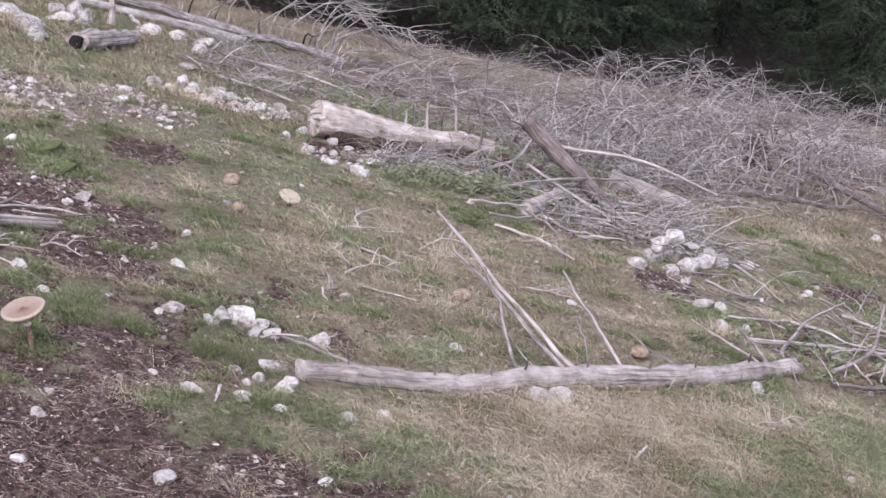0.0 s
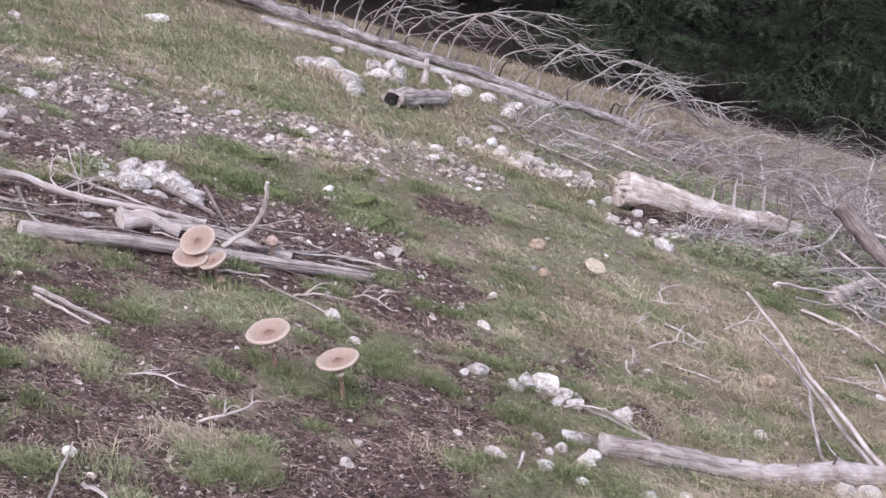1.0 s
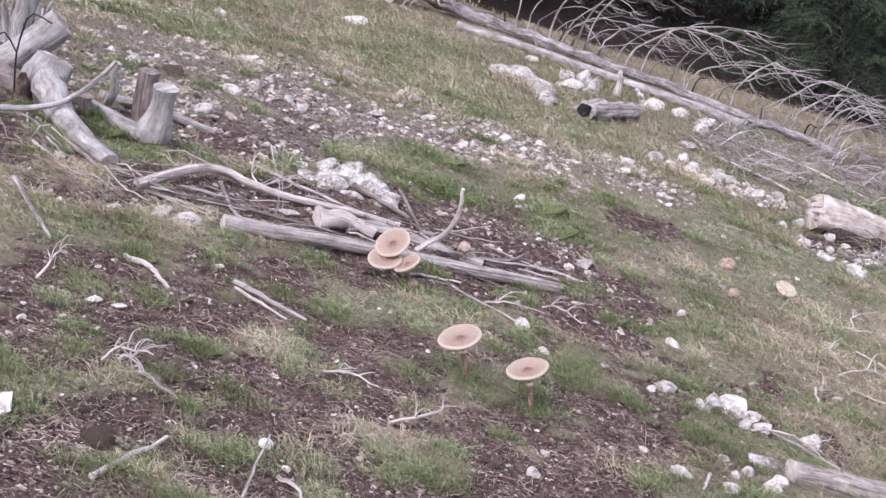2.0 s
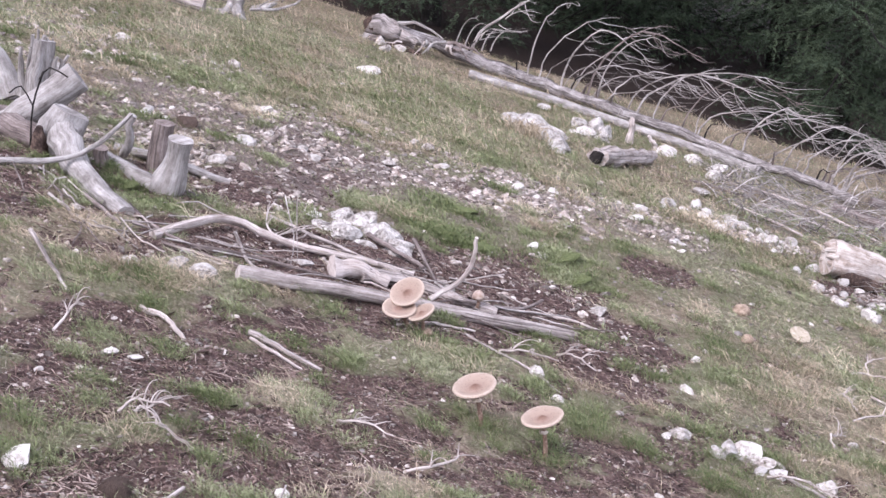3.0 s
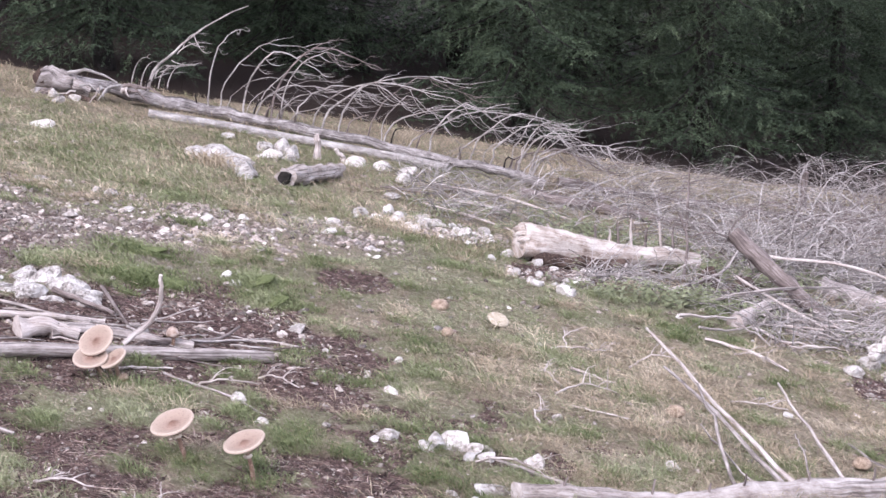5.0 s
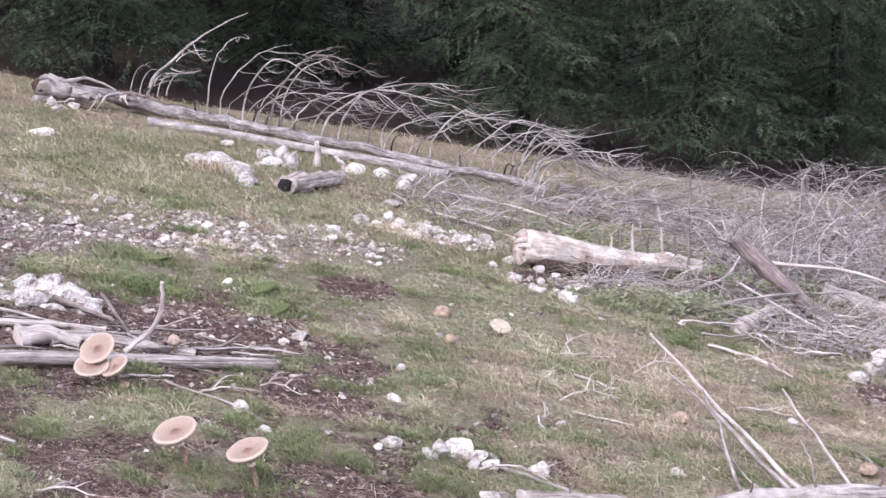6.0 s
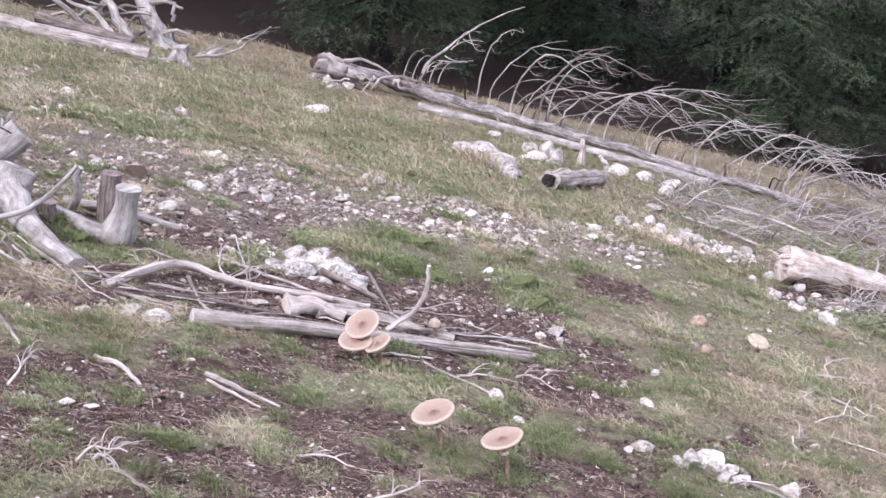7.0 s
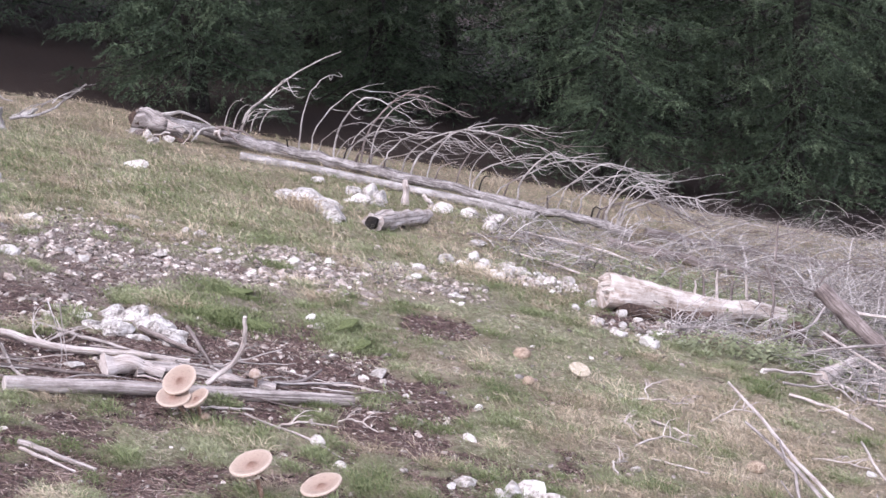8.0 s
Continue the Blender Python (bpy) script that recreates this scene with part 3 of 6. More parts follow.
def root_spruce():
    rng = random.Random(7)
    line = [on_ground(-2.72, 16.2, 0.17), on_ground(-1.3, 16.25, 0.06), on_ground(-0.14, 15.83, 0.09), on_ground(1.5, 14.99, 0.11), on_ground(2.0, 14.7, 0.08)]
    ob = thing("fallen_tree", line[0], "fallen grey dead spruce with arching bare branches", "fallen tree", "fallen dead spruces")
    path = bend(line, 34, 0.010, rng)
    t = Tubes(7)
    t.limb(path, [0.072 - 0.0011 * i for i in range(34)], 14, 0.30)
    part("trunk", t.mesh("trunk", DARK_WOOD), ob)
    for k, (s, reach, top, tip) in enumerate(((0.31, 0.45, 0.55, 0.56), (0.33, 1.05, 0.50, 0.38), (0.39, 0.80, 0.54, 0.36), (0.42, 0.75, 0.36, 0.22), (0.45, 1.15, 0.60, 0.40), (0.47, 0.62, 0.50, 0.56),
            (0.50, 0.95, 0.34, 0.16), (0.53, 1.60, 0.44, 0.26), (0.55, 1.45, 0.36, 0.28), (0.58, 0.8, 0.42, 0.12), (0.62, 1.25, 0.46, 0.16), (0.64, 0.95, 0.28, 0.22), (0.67, 1.80, 0.24, -0.08),
            (0.70, 0.9, 0.40, 0.10), (0.76, 1.0, 0.36, 0.20), (0.80, 0.8, 0.30, 0.22), (0.84, 1.1, 0.18, -0.10), (0.88, 0.7, 0.30, 0.05), (0.93, 0.85, 0.24, 0.22), (0.97, 0.7, 0.2, 0.0))):
        arched_branch(ob, path, s - 0.045, reach, top * 1.25, tip * 1.2 + 0.04, rng, 2000 + 20 * k, rng.uniform(0.009, 0.014), BARK if k % 6 == 4 else TWIG, 9 if k > 5 else 6)
    for k in range(16):
        s = rng.uniform(0.26, 0.98)
        arched_branch(ob, path, s, rng.uniform(0.4, 1.1), rng.uniform(0.2, 0.5), rng.uniform(0.0, 0.3), rng, 2700 + 20 * k, rng.uniform(0.005, 0.009), TWIG, 6)
    for k in range(15):
        p = path[rng.randint(5, 28)]
        a = rng.gauss(-0.2, 0.9)
        l = rng.uniform(0.10, 0.30)
        limb_part(ob, "branch_stub", [p, p + Vector((0.3 * l * math.cos(a), 0.3 * l * math.sin(a), 0.10 + 0.3 * l)), p + Vector((l * math.cos(a), l * math.sin(a), 0.08 + l * rng.uniform(0.2, 0.7)))], 0.011, 0.004, SPRUCE_BARK if k % 3 == 0 else BARK, 2500 + k, 6, 6)
    t = Tubes(77)
    t.limb(bend([(-1.85, 16.28, -2.12), (-1.74, 16.3, -1.84), (-1.52, 16.3, -1.66), (-1.21, 16.3, -1.42), (-0.75, 16.3, -1.23)], 13, 0.008, rng), [0.022 - 0.0014 * i for i in range(13)], 6, cap=False)
    main = part("branch", t.mesh("branch", TWIG), ob, "tall upright bare branch")
    for k in range(9):
        w = Tubes(780 + k)
        f = k / 9
        dead_branch(w, Vector((-1.80, 16.28, -1.98)).lerp((-1.25, 16.3, -1.45), f), rng.uniform(-0.9, 0.5), rng.uniform(0.18, 0.42), rng.uniform(-0.2, 0.18), rng, 0.007, 4, 0.7, 4)
        part("twig", w.mesh("twig", TWIG), main)
    for k in range(5):
        w = Tubes(790 + k)
        x = -1.98 + 0.09 * k
        dead_branch(w, (x, 16.25, -2.02), rng.uniform(-0.4, 0.5), 0.22, rng.uniform(0.22, 0.40), rng, 0.009, 3, 0.4, 5)
        part("branch", w.mesh("branch", TWIG), ob)
    limb_part(ob, "root", [(-2.38, 16.18, -2.0), (-2.55, 16.15, -1.91), (-2.70, 16.1, -1.84), (-2.84, 16.05, -1.80)], 0.075, 0.10, GREY_WOOD, 4, 16, 18, 0.38, 0.01)
    # Dark disc that paints the shade inside the broken root end.
    limb_part(ob, "rot_shade_core", [(-2.80, 16.04, -1.80), (-2.84, 16.03, -1.795), (-2.86, 16.02, -1.79)], 0.075, 0.06, ROT, 12, 4, 12, 0.4)
    limb_part(ob, "root", [(-2.70, 16.02, -1.92), (-2.84, 15.95, -1.96), (-2.97, 15.9, -2.04)], 0.05, 0.02, BARK, 13, 8, 9, 0.4, 0.01)
    limb_part(ob, "root", [(-2.82, 16.05, -1.92), (-2.92, 15.95, -2.02), (-2.95, 15.9, -2.16)], 0.06, 0.03, STUMP, 11, 9, 12, 0.55)
    limb_part(ob, "root", [(-2.62, 16.2, -1.82), (-2.42, 16.1, -1.76), (-2.25, 16.05, -1.79), (-2.08, 16.0, -1.88)], 0.022, 0.008, STUMP, 5)
    for k in range(10):
        a, s = rng.uniform(-2.9, 0.2), rng.uniform(0.12, 0.34)
        p = Vector((rng.uniform(-2.75, -1.95), 16.06, rng.uniform(-2.0, -1.90)))
        q = p + Vector((s * math.cos(a), -0.14, rng.uniform(-0.16, 0.06)))
        limb_part(ob, "root", [p, p.lerp(q, 0.5) + Vector((0, 0, rng.uniform(0.0, 0.10))), q], rng.uniform(0.012, 0.026), 0.006, (STUMP, BARK, PALE_WOOD)[k % 3], 420 + k, 7, 7, 0.15, 0.008)
    # Dark core in place of the shade beneath the root end.
    limb_part(ob, "rot_shade_core", [(-2.80, 16.0, -2.01), (-2.55, 16.02, -2.04), (-2.3, 16.02, -2.08)], 0.075, 0.04, ROT, 440, 8, 10, 0.4)


root_spruce()
rr = random.Random(2)
log("log", [(-1.75, 15.55), (-0.9, 15.5), (-0.13, 15.3), (0.55, 15.1), (1.1, 14.85)], 0.040, 0.050, STUMP, "thin grey log lying along the fallen spruce", seed=12)
stub, _ = log("log", [(-0.36, 12.55, 0.07), (-0.15, 13.0, 0.07), (0.06, 13.5, 0.07)], 0.082, 0.060, NEAR_WOOD, "short grey log stub with a near-black plug painted as the hollow's shade end", seed=13, rough=0.38, n=16, sides=18)
# No real cavity: a solid near-black plug paints the hollow's shade.
limb_part(stub, "hollow", [on_ground(-0.385, 12.52, 0.07), on_ground(-0.36, 12.56, 0.07), on_ground(-0.33, 12.62, 0.07)], 0.055, 0.05, SPRUCE_BARK, 14, 4, 12, 0.2, 0.0, "near-black plug painted as the hollow's shade")
for k, (x, y, r, h, lean) in enumerate(((-0.14, 14.45, 0.03, 0.24, 0.02), (0.12, 14.5, 0.022, 0.12, -0.08))):
    log("snag", [(x, y, -0.02), (x + lean * 0.4, y, h * 0.6), (x + lean, y, h)], r * 1.4, r * 0.6, PALE_WOOD, "broken bleached root end standing by the fallen spruce", "snag", 9, 0.4, 8, 0.010, 150 + k)

# the thick pale log
big, path = log("log", [(1.31, 10.86, 0.125), (1.55, 10.90, 0.13), (1.9, 11.0, 0.115), (2.3, 11.14, 0.10), (2.68, 11.30, 0.085)], 0.128, 0.070, BLEACHED, "thick bleached log with a rotten underside and stubs", seed=21, rough=0.17, n=34, sides=26)
for k in range(9):
    a = -1.1 + 0.55 * k
    p = path[0] + Vector((0.0, 0.085 * math.cos(a), 0.085 * math.sin(a)))
    limb_part(big, "splinter", [p + Vector((0.06, 0.01, 0)), p, p + Vector((-0.015 - 0.03 * (k * 7 % 4) / 3, 0, 0.008 * (k % 3 - 1)))], 0.036, 0.010, BLEACHED, 3300 + k, 5, 7, 0.25, 0.003)
for k, (s, l) in enumerate(((8, 0.06), (16, 0.12), (18, 0.10), (20, 0.16), (22, 0.2), (24, 0.13), (27, 0.19), (29, 0.16))):
    p = path[s]
    limb_part(big, "branch_stub", [p + Vector((0, 0, 0.02)), p + Vector((0.01 * (k % 3 - 1), 0.01, 0.08 + l * 0.5)), p + Vector((0.02 * (k % 3 - 1), 0.02, 0.09 + l))], 0.014, 0.007, BARK if k % 2 else PALE_WOOD, 30 + k, 4, 6)
# Brown rot and the shade below the log, both in one dark colour.
limb_part(big, "rot_shade_side", [(1.38, 10.82, -2.03), (1.7, 10.88, -2.11), (2.1, 10.99, -2.20)], 0.088, 0.06, ROT, 41, 10, 10, 0.3, label="dark brown underside, rot and its shade in one colour")

# the long thin log near the path, with its stripped branches
near, path = log("log", [(0.66, 5.43, 0.025), (1.3, 5.63, 0.02), (1.78, 5.87, 0.03), (2.5, 6.27, 0.03), (3.28, 6.79, 0.03)], 0.050, 0.058, NEAR_WOOD, "long weathered log with bare side branches in dry grass", seed=51, rough=0.2, n=44, sides=18)
for k, (pts, r) in enumerate((
    ([(1.86, 6.02, -1.29), (1.70, 6.70, -1.23), (1.54, 7.40, -1.17)], 0.017),
    ([(1.62, 5.95, -1.26), (1.63, 6.30, -1.18), (1.64, 6.70, -1.16)], 0.014),
    ([(1.82, 6.00, -1.29), (1.68, 6.60, -1.24), (1.57, 7.10, -1.25)], 0.017),
    ([(2.15, 6.10, -1.38), (2.15, 6.70, -1.40), (2.16, 7.20, -1.42)], 0.014),
    ([(2.52, 6.30, -1.51), (2.46, 6.60, -1.57), (2.43, 6.90, -1.62)], 0.012),
    ([(3.08, 6.68, -1.69), (3.09, 6.90, -1.70), (3.10, 7.10, -1.73)], 0.014),
    ([(3.01, 6.65, -1.66), (2.98, 7.10, -1.76), (2.98, 7.60, -1.89)], 0.010),
    ([(1.98, 6.02, -1.33), (1.97, 6.15, -1.24), (1.96, 6.22, -1.20)], 0.008),
    ([(1.72, 5.98, -1.29), (1.66, 6.25, -1.28), (1.60, 6.45, -1.24)], 0.008),
)):
    root = min(path, key=lambda q: (q - Vector(pts[0])).length)
    limb_part(near, "branch", [root + Vector((0, 0, 0.02))] + pts, r * 0.8, r * 0.4, GREY_WOOD if k % 3 else PALE_WOOD, 60 + k, 12, 7, 0.06, 0.004)
for k, s in enumerate((3, 9, 14, 18, 24, 29, 33, 38)):
    p = path[s]
    limb_part(near, "branch_stub", [p, p + Vector((0.01, -0.01, 0.05)), p + Vector((0.02, 0.0, 0.09 + 0.02 * (k % 2)))], 0.008, 0.004, BARK, 80 + k, 4, 5)

# sticks and roots round the mushrooms
log("log", [(-1.71, 6.31, 0.03), (-1.0, 6.71, 0.03), (-0.3, 7.08, 0.025)], 0.033, 0.027, GREY_WOOD, "straight grey cut pole lying on bare soil", seed=101, rough=0.10, n=16)
log("log", [(-1.30, 7.02, 0.04), (-1.1, 7.12, 0.03), (-0.66, 7.09, 0.02)], 0.038, 0.024, GREY_WOOD, "grey weathered log end beside the cut pole", seed=102, rough=0.2)
log("branch", [(-1.43, 6.96, 0.05), (-1.36, 7.0, 0.065), (-1.27, 7.03, 0.05), (-1.17, 7.03, 0.03)], 0.056, 0.022, PALE_WOOD, "short bleached piece of root wood", seed=103, rough=0.5, n=14)
log("root", [(-2.18, 6.62, 0.01), (-2.06, 6.85, 0.05), (-1.95, 7.08, 0.06), (-1.73, 7.14, 0.05), (-1.52, 7.2, 0.03), (-1.32, 7.28, 0.03), (-1.1, 7.36, 0.01)], 0.023, 0.013, PALE_WOOD, "long winding pale root over dark soil", "root", seed=104, n=24, rough=0.12)
up, _ = log("branch", [(-0.96, 6.93, 0.02), (-0.84, 6.98, 0.13), (-0.78, 7.0, 0.25), (-0.77, 7.0, 0.37)], 0.013, 0.009, PALE_WOOD, "curved pale branch standing up from the poles", "branch", seed=105, rough=0.08)
for k, (pts, r, mat) in enumerate((
    ([(-1.40, 7.78, 0.03), (-1.06, 7.43, 0.04)], 0.016, BARK), ([(-1.18, 7.9, 0.05), (-0.98, 7.3, 0.03)], 0.012, BARK),
    ([(-0.86, 7.0, 0.02), (-0.6, 7.25, 0.03), (-0.47, 7.5, 0.06)], 0.012, BARK), ([(-0.75, 7.1, 0.01), (-0.4, 7.4, 0.02), (-0.15, 7.4, 0.01)], 0.009, PALE_WOOD),
    ([(-1.0, 6.55, 0.01), (-0.72, 6.68, 0.012)], 0.008, PALE_WOOD), ([(-0.75, 6.6, 0.01), (-0.45, 6.3, 0.01), (-0.3, 6.2, 0.01)], 0.006, GREY_WOOD),
    ([(-1.9, 5.57, 0.012), (-1.78, 5.5, 0.02), (-1.68, 5.4, 0.01)], 0.013, PALE_WOOD), ([(-1.5, 5.67, 0.02), (-1.19, 5.55, 0.01)], 0.014, GREY_WOOD),
    ([(-1.48, 5.60, 0.01), (-1.25, 5.48, 0.01)], 0.008, PALE_WOOD), ([(-2.45, 5.88, 0.06), (-2.25, 5.6, 0.03), (-2.15, 5.47, 0.01)], 0.010, GREY_WOOD),
    ([(-1.39, 3.69, 0.01), (-1.3, 4.08, 0.02)], 0.011, PALE_WOOD), ([(-1.02, 3.85, 0.01), (-1.03, 4.23, 0.06)], 0.005, GREY_WOOD),
    ([(-0.97, 4.08, 0.02), (-0.9, 4.0, 0.03), (-0.87, 3.97, 0.01)], 0.007, PALE_WOOD), ([(-2.0, 6.6, 0.02), (-1.7, 6.75, 0.02), (-1.4, 6.85, 0.02)], 0.012, BARK),
    ([(-1.9, 7.0, 0.03), (-1.72, 6.6, 0.02), (-1.55, 6.55, 0.02)], 0.009, GREY_WOOD), ([(-2.1, 6.5, 0.02), (-1.6, 6.45, 0.02)], 0.010, BARK),
    ([(-1.85, 7.5, 0.02), (-1.4, 7.35, 0.03), (-1.1, 7.2, 0.03)], 0.011, GREY_WOOD), ([(-1.62, 7.05, 0.30), (-1.58, 6.9, 0.02)], 0.003, GREY_WOOD),
    ([(-1.7, 7.15, 0.28), (-1.62, 7.0, 0.12), (-1.6, 6.85, 0.01)], 0.003, TWIG), ([(-2.5, 7.1, 0.02), (-2.2, 6.7, 0.03), (-1.95, 6.6, 0.02)], 0.011, BARK),
    ([(-2.6, 6.9, 0.02), (-2.3, 6.55, 0.03)], 0.013, BARK), ([(-2.7, 6.75, 0.02), (-2.45, 6.45, 0.02), (-2.3, 6.4, 0.01)], 0.009, GREY_WOOD),
    ([(2.2, 8.9, 0.02), (2.45, 8.6, 0.03), (2.55, 8.35, 0.02)], 0.010, PALE_WOOD), ([(1.20, 7.65, 0.02), (1.38, 7.5, 0.03)], 0.009, PALE_WOOD),
    ([(1.1, 7.0, 0.01), (1.35, 6.8, 0.02)], 0.006, PALE_WOOD), ([(1.88, 5.05, 0.01), (1.96, 5.15, 0.06)], 0.008, PALE_WOOD),
    ([(0.95, 5.70, 0.02), (0.6, 5.95, 0.02)], 0.010, GREY_WOOD), ([(0.35, 5.2, 0.01), (0.32, 5.02, 0.01)], 0.007, PALE_WOOD),
    ([(3.2, 7.2, 0.03), (3.7, 7.3, 0.05), (4.2, 7.4, 0.03)], 0.014, PALE_WOOD), ([(3.3, 7.0, 0.06), (3.7, 7.6, 0.1), (4.1, 8.0, 0.16)], 0.010, GREY_WOOD),
    ([(1.75, 10.45, 0.03), (2.1, 10.6, 0.06), (2.45, 10.75, 0.04)], 0.016, GREY_WOOD), ([(1.9, 10.35, 0.02), (2.05, 10.7, 0.12)], 0.013, PALE_WOOD),
    ([(2.1, 10.3, 0.02), (2.5, 10.5, 0.05)], 0.012, BARK), ([(2.3, 10.35, 0.03), (2.75, 10.8, 0.14), (3.0, 11.2, 0.3)], 0.015, GREY_WOOD),
    ([(2.5, 10.9, 0.02), (2.55, 11.0, 0.30), (2.5, 11.1, 0.5)], 0.012, BARK), ([(2.75, 10.4, 0.04), (3.1, 10.2, 0.08), (3.6, 10.3, 0.06)], 0.014, PALE_WOOD),
    ([(2.7, 9.9, 0.03), (3.2, 9.7, 0.05), (3.8, 9.9, 0.03)], 0.013, GREY_WOOD), ([(2.9, 9.6, 0.02), (3.3, 9.3, 0.05), (3.55, 9.1, 0.03)], 0.012, PALE_WOOD),
    ([(2.4, 9.9, 0.05), (2.9, 10.05, 0.18), (3.5, 10.4, 0.22)], 0.014, GREY_WOOD), ([(2.75, 10.4, 0.2), (3.0, 9.9, 0.12), (3.3, 9.3, 0.02)], 0.012, PALE_WOOD),
    ([(3.1, 10.9, 0.3), (3.7, 10.7, 0.34), (4.3, 10.7, 0.2)], 0.014, PALE_WOOD), ([(2.9, 12.6, 0.1), (2.93, 12.7, 0.4), (2.96, 12.8, 0.66)], 0.013, BARK),
    ([(1.0, 13.0, 0.03), (1.5, 12.6, 0.05), (1.75, 12.0, 0.03)], 0.016, GREY_WOOD), ([(0.7, 12.6, 0.02), (1.1, 12.2, 0.04), (1.5, 11.7, 0.02)], 0.013, PALE_WOOD),
    ([(0.4, 13.2, 0.02), (1.2, 13.2, 0.04)], 0.012, BARK), ([(0.9, 13.8, 0.04), (1.5, 13.4, 0.06), (2.0, 12.7, 0.05)], 0.014, PALE_WOOD),
    ([(3.5, 6.8, 0.05), (3.9, 7.2, 0.08), (4.3, 7.9, 0.2)], 0.012, GREY_WOOD), ([(3.4, 6.6, 0.02), (3.9, 6.7, 0.04)], 0.012, BARK),
)):
    log("stick", pts, r, r * 0.6, mat, "dead stick lying on the slope", "stick", 7, 0.1, 9, 0.0025, 130 + k, group="loose dead sticks")

# thin sticks strewn between the roots and below the split stump
strew = random.Random(444)
for k in range(54):
    heap = k % 3
    x, y = ((strew.uniform(-2.25, -1.1), strew.uniform(6.45, 7.4)), (strew.uniform(-3.0, -2.15), strew.uniform(6.3, 7.1)), (strew.uniform(-1.1, -0.25), strew.uniform(6.75, 7.6)))[heap]
    a, l = strew.gauss((0.35, -0.9, 0.2)[heap], 0.5), strew.uniform(0.15, 0.55)
    dx, dy = math.cos(a) * l / 2, math.sin(a) * l / 2
    log("stick", [(x - dx, y - dy, strew.uniform(0.005, 0.04)), (x, y, strew.uniform(0.01, 0.04)), (x + dx, y + dy, strew.uniform(0.005, 0.05))], strew.uniform(0.003, 0.008), 0.003,
        strew.choice((GREY_WOOD, PALE_WOOD, BARK, TWIG)), "thin dead stick among roots and litter", "stick", 5, 0.0, 7, 0.004, 700 + k, group="loose dead sticks")

# fallen sticks below the brush pile, and on the turf beyond the long log
for k in range(60):
    heap = int(k % 5 > 2)
    x, y = ((strew.gauss(3.15, 0.35), strew.gauss(9.65, 0.4)), (strew.uniform(3.1, 4.9), strew.uniform(6.7, 8.6)))[heap]
    a, l = strew.gauss((-0.7, -0.2)[heap], (0.75, 1.3)[heap]), strew.uniform(0.25, 0.8)
    dx, dy = math.cos(a) * l / 2, math.sin(a) * l / 2
    log("stick", [(x - dx, y - dy, strew.uniform(0.01, 0.09)), (x, y, strew.uniform(0.015, 0.08)), (x + dx, y + dy, strew.uniform(0.01, 0.09))], strew.uniform(0.005, 0.012), 0.004,
        strew.choice((GREY_WOOD, PALE_WOOD, PALE_WOOD, TWIG)), "bare dead stick fallen from the brush pile", "stick", 6, 0.0, 8, 0.006, 900 + k, group="loose dead sticks")

# little forked dead twigs on the turf and the bare soil
def forked_twig(x, y, length, turn, seed, r=0.006):
    rng = random.Random(seed)
    base = on_ground(x, y, 0.012)
    ob = thing("branch", base, "small pale forked dead twig lying on the ground", "branch", "forked dead twigs")
    a = radians(turn)
    tip = on_ground(x + length * math.cos(a), y + length * math.sin(a), rng.uniform(0.03, 0.09))
    line = bend([base, base.lerp(tip, 0.5) + Vector((rng.gauss(0, 0.03), rng.gauss(0, 0.03), 0.02)), tip], 9, 0.004, rng)
    t = Tubes(seed)
    t.limb(line, [r * (1 - 0.07 * i) for i in range(9)], 6)
    part("shaft", t.mesh("shaft", PALE_WOOD), ob)
    for k in range(4):
        w = Tubes(seed + k + 1)
        dead_branch(w, line[rng.randint(2, 7)], a + rng.choice((-1, 1)) * rng.uniform(0.4, 1.1), length * rng.uniform(0.25, 0.5), rng.uniform(0.0, 0.08), rng, r * 0.6, 2, 0.6, 5)
        part("twig", w.mesh("twig", PALE_WOOD), ob)


for k, (x, y, length, turn) in enumerate(((-1.58, 4.5, 0.2, 60), (-1.62, 4.46, 0.16, 20), (-1.02, 5.0, 0.22, -20), (1.05, 7.15, 0.34, 20), (1.1, 7.3, 0.22, 110), (1.15, 8.05, 0.3, -15), (1.25, 8.15, 0.18, 60),
        (-1.35, 4.35, 0.2, 150), (-0.75, 4.75, 0.2, 35), (-1.77, 7.25, 0.42, 75), (-1.7, 7.2, 0.3, 120), (2.0, 7.5, 0.3, -30), (1.55, 7.9, 0.25, 10), (2.3, 8.6, 0.3, -50), (0.55, 5.9, 0.3, -30), (2.6, 5.6, 0.22, 30),
        (-2.05, 5.05, 0.2, 80), (-0.6, 6.5, 0.3, -25), (-0.35, 6.75, 0.24, -40), (0.9, 6.6, 0.2, 70))):
    forked_twig(x, y, length, turn, 1500 + 10 * k)

# the leaning broken trunk at the brush pile and the pieces round it
log("broken_trunk", [(3.29, 10.03, 0.03), (3.02, 10.3, 0.27), (2.76, 10.52, 0.50)], 0.05, 0.062, BARK, "broken grey trunk leaning out of the brush", "log", seed=171, rough=0.18)
log("log", [(3.55, 11.0, 0.09), (3.85, 10.85, 0.07), (4.05, 10.6, 0.05)], 0.09, 0.055, GREY_WOOD, "short thick grey log among dead twigs", seed=172, rough=0.2)
log("log", [(2.52, 9.45, 0.03), (2.94, 10.15, 0.08)], 0.055, 0.04, PALE_WOOD, "pale broken log end under the brush", seed=173, rough=0.2)
log("pole", [(6.0, 14.3, 0.25), (6.3, 13.2, 0.15), (6.55, 12.2, 0.06)], 0.035, 0.028, BARK, "long thin bare pole on the pasture", "log", seed=174)
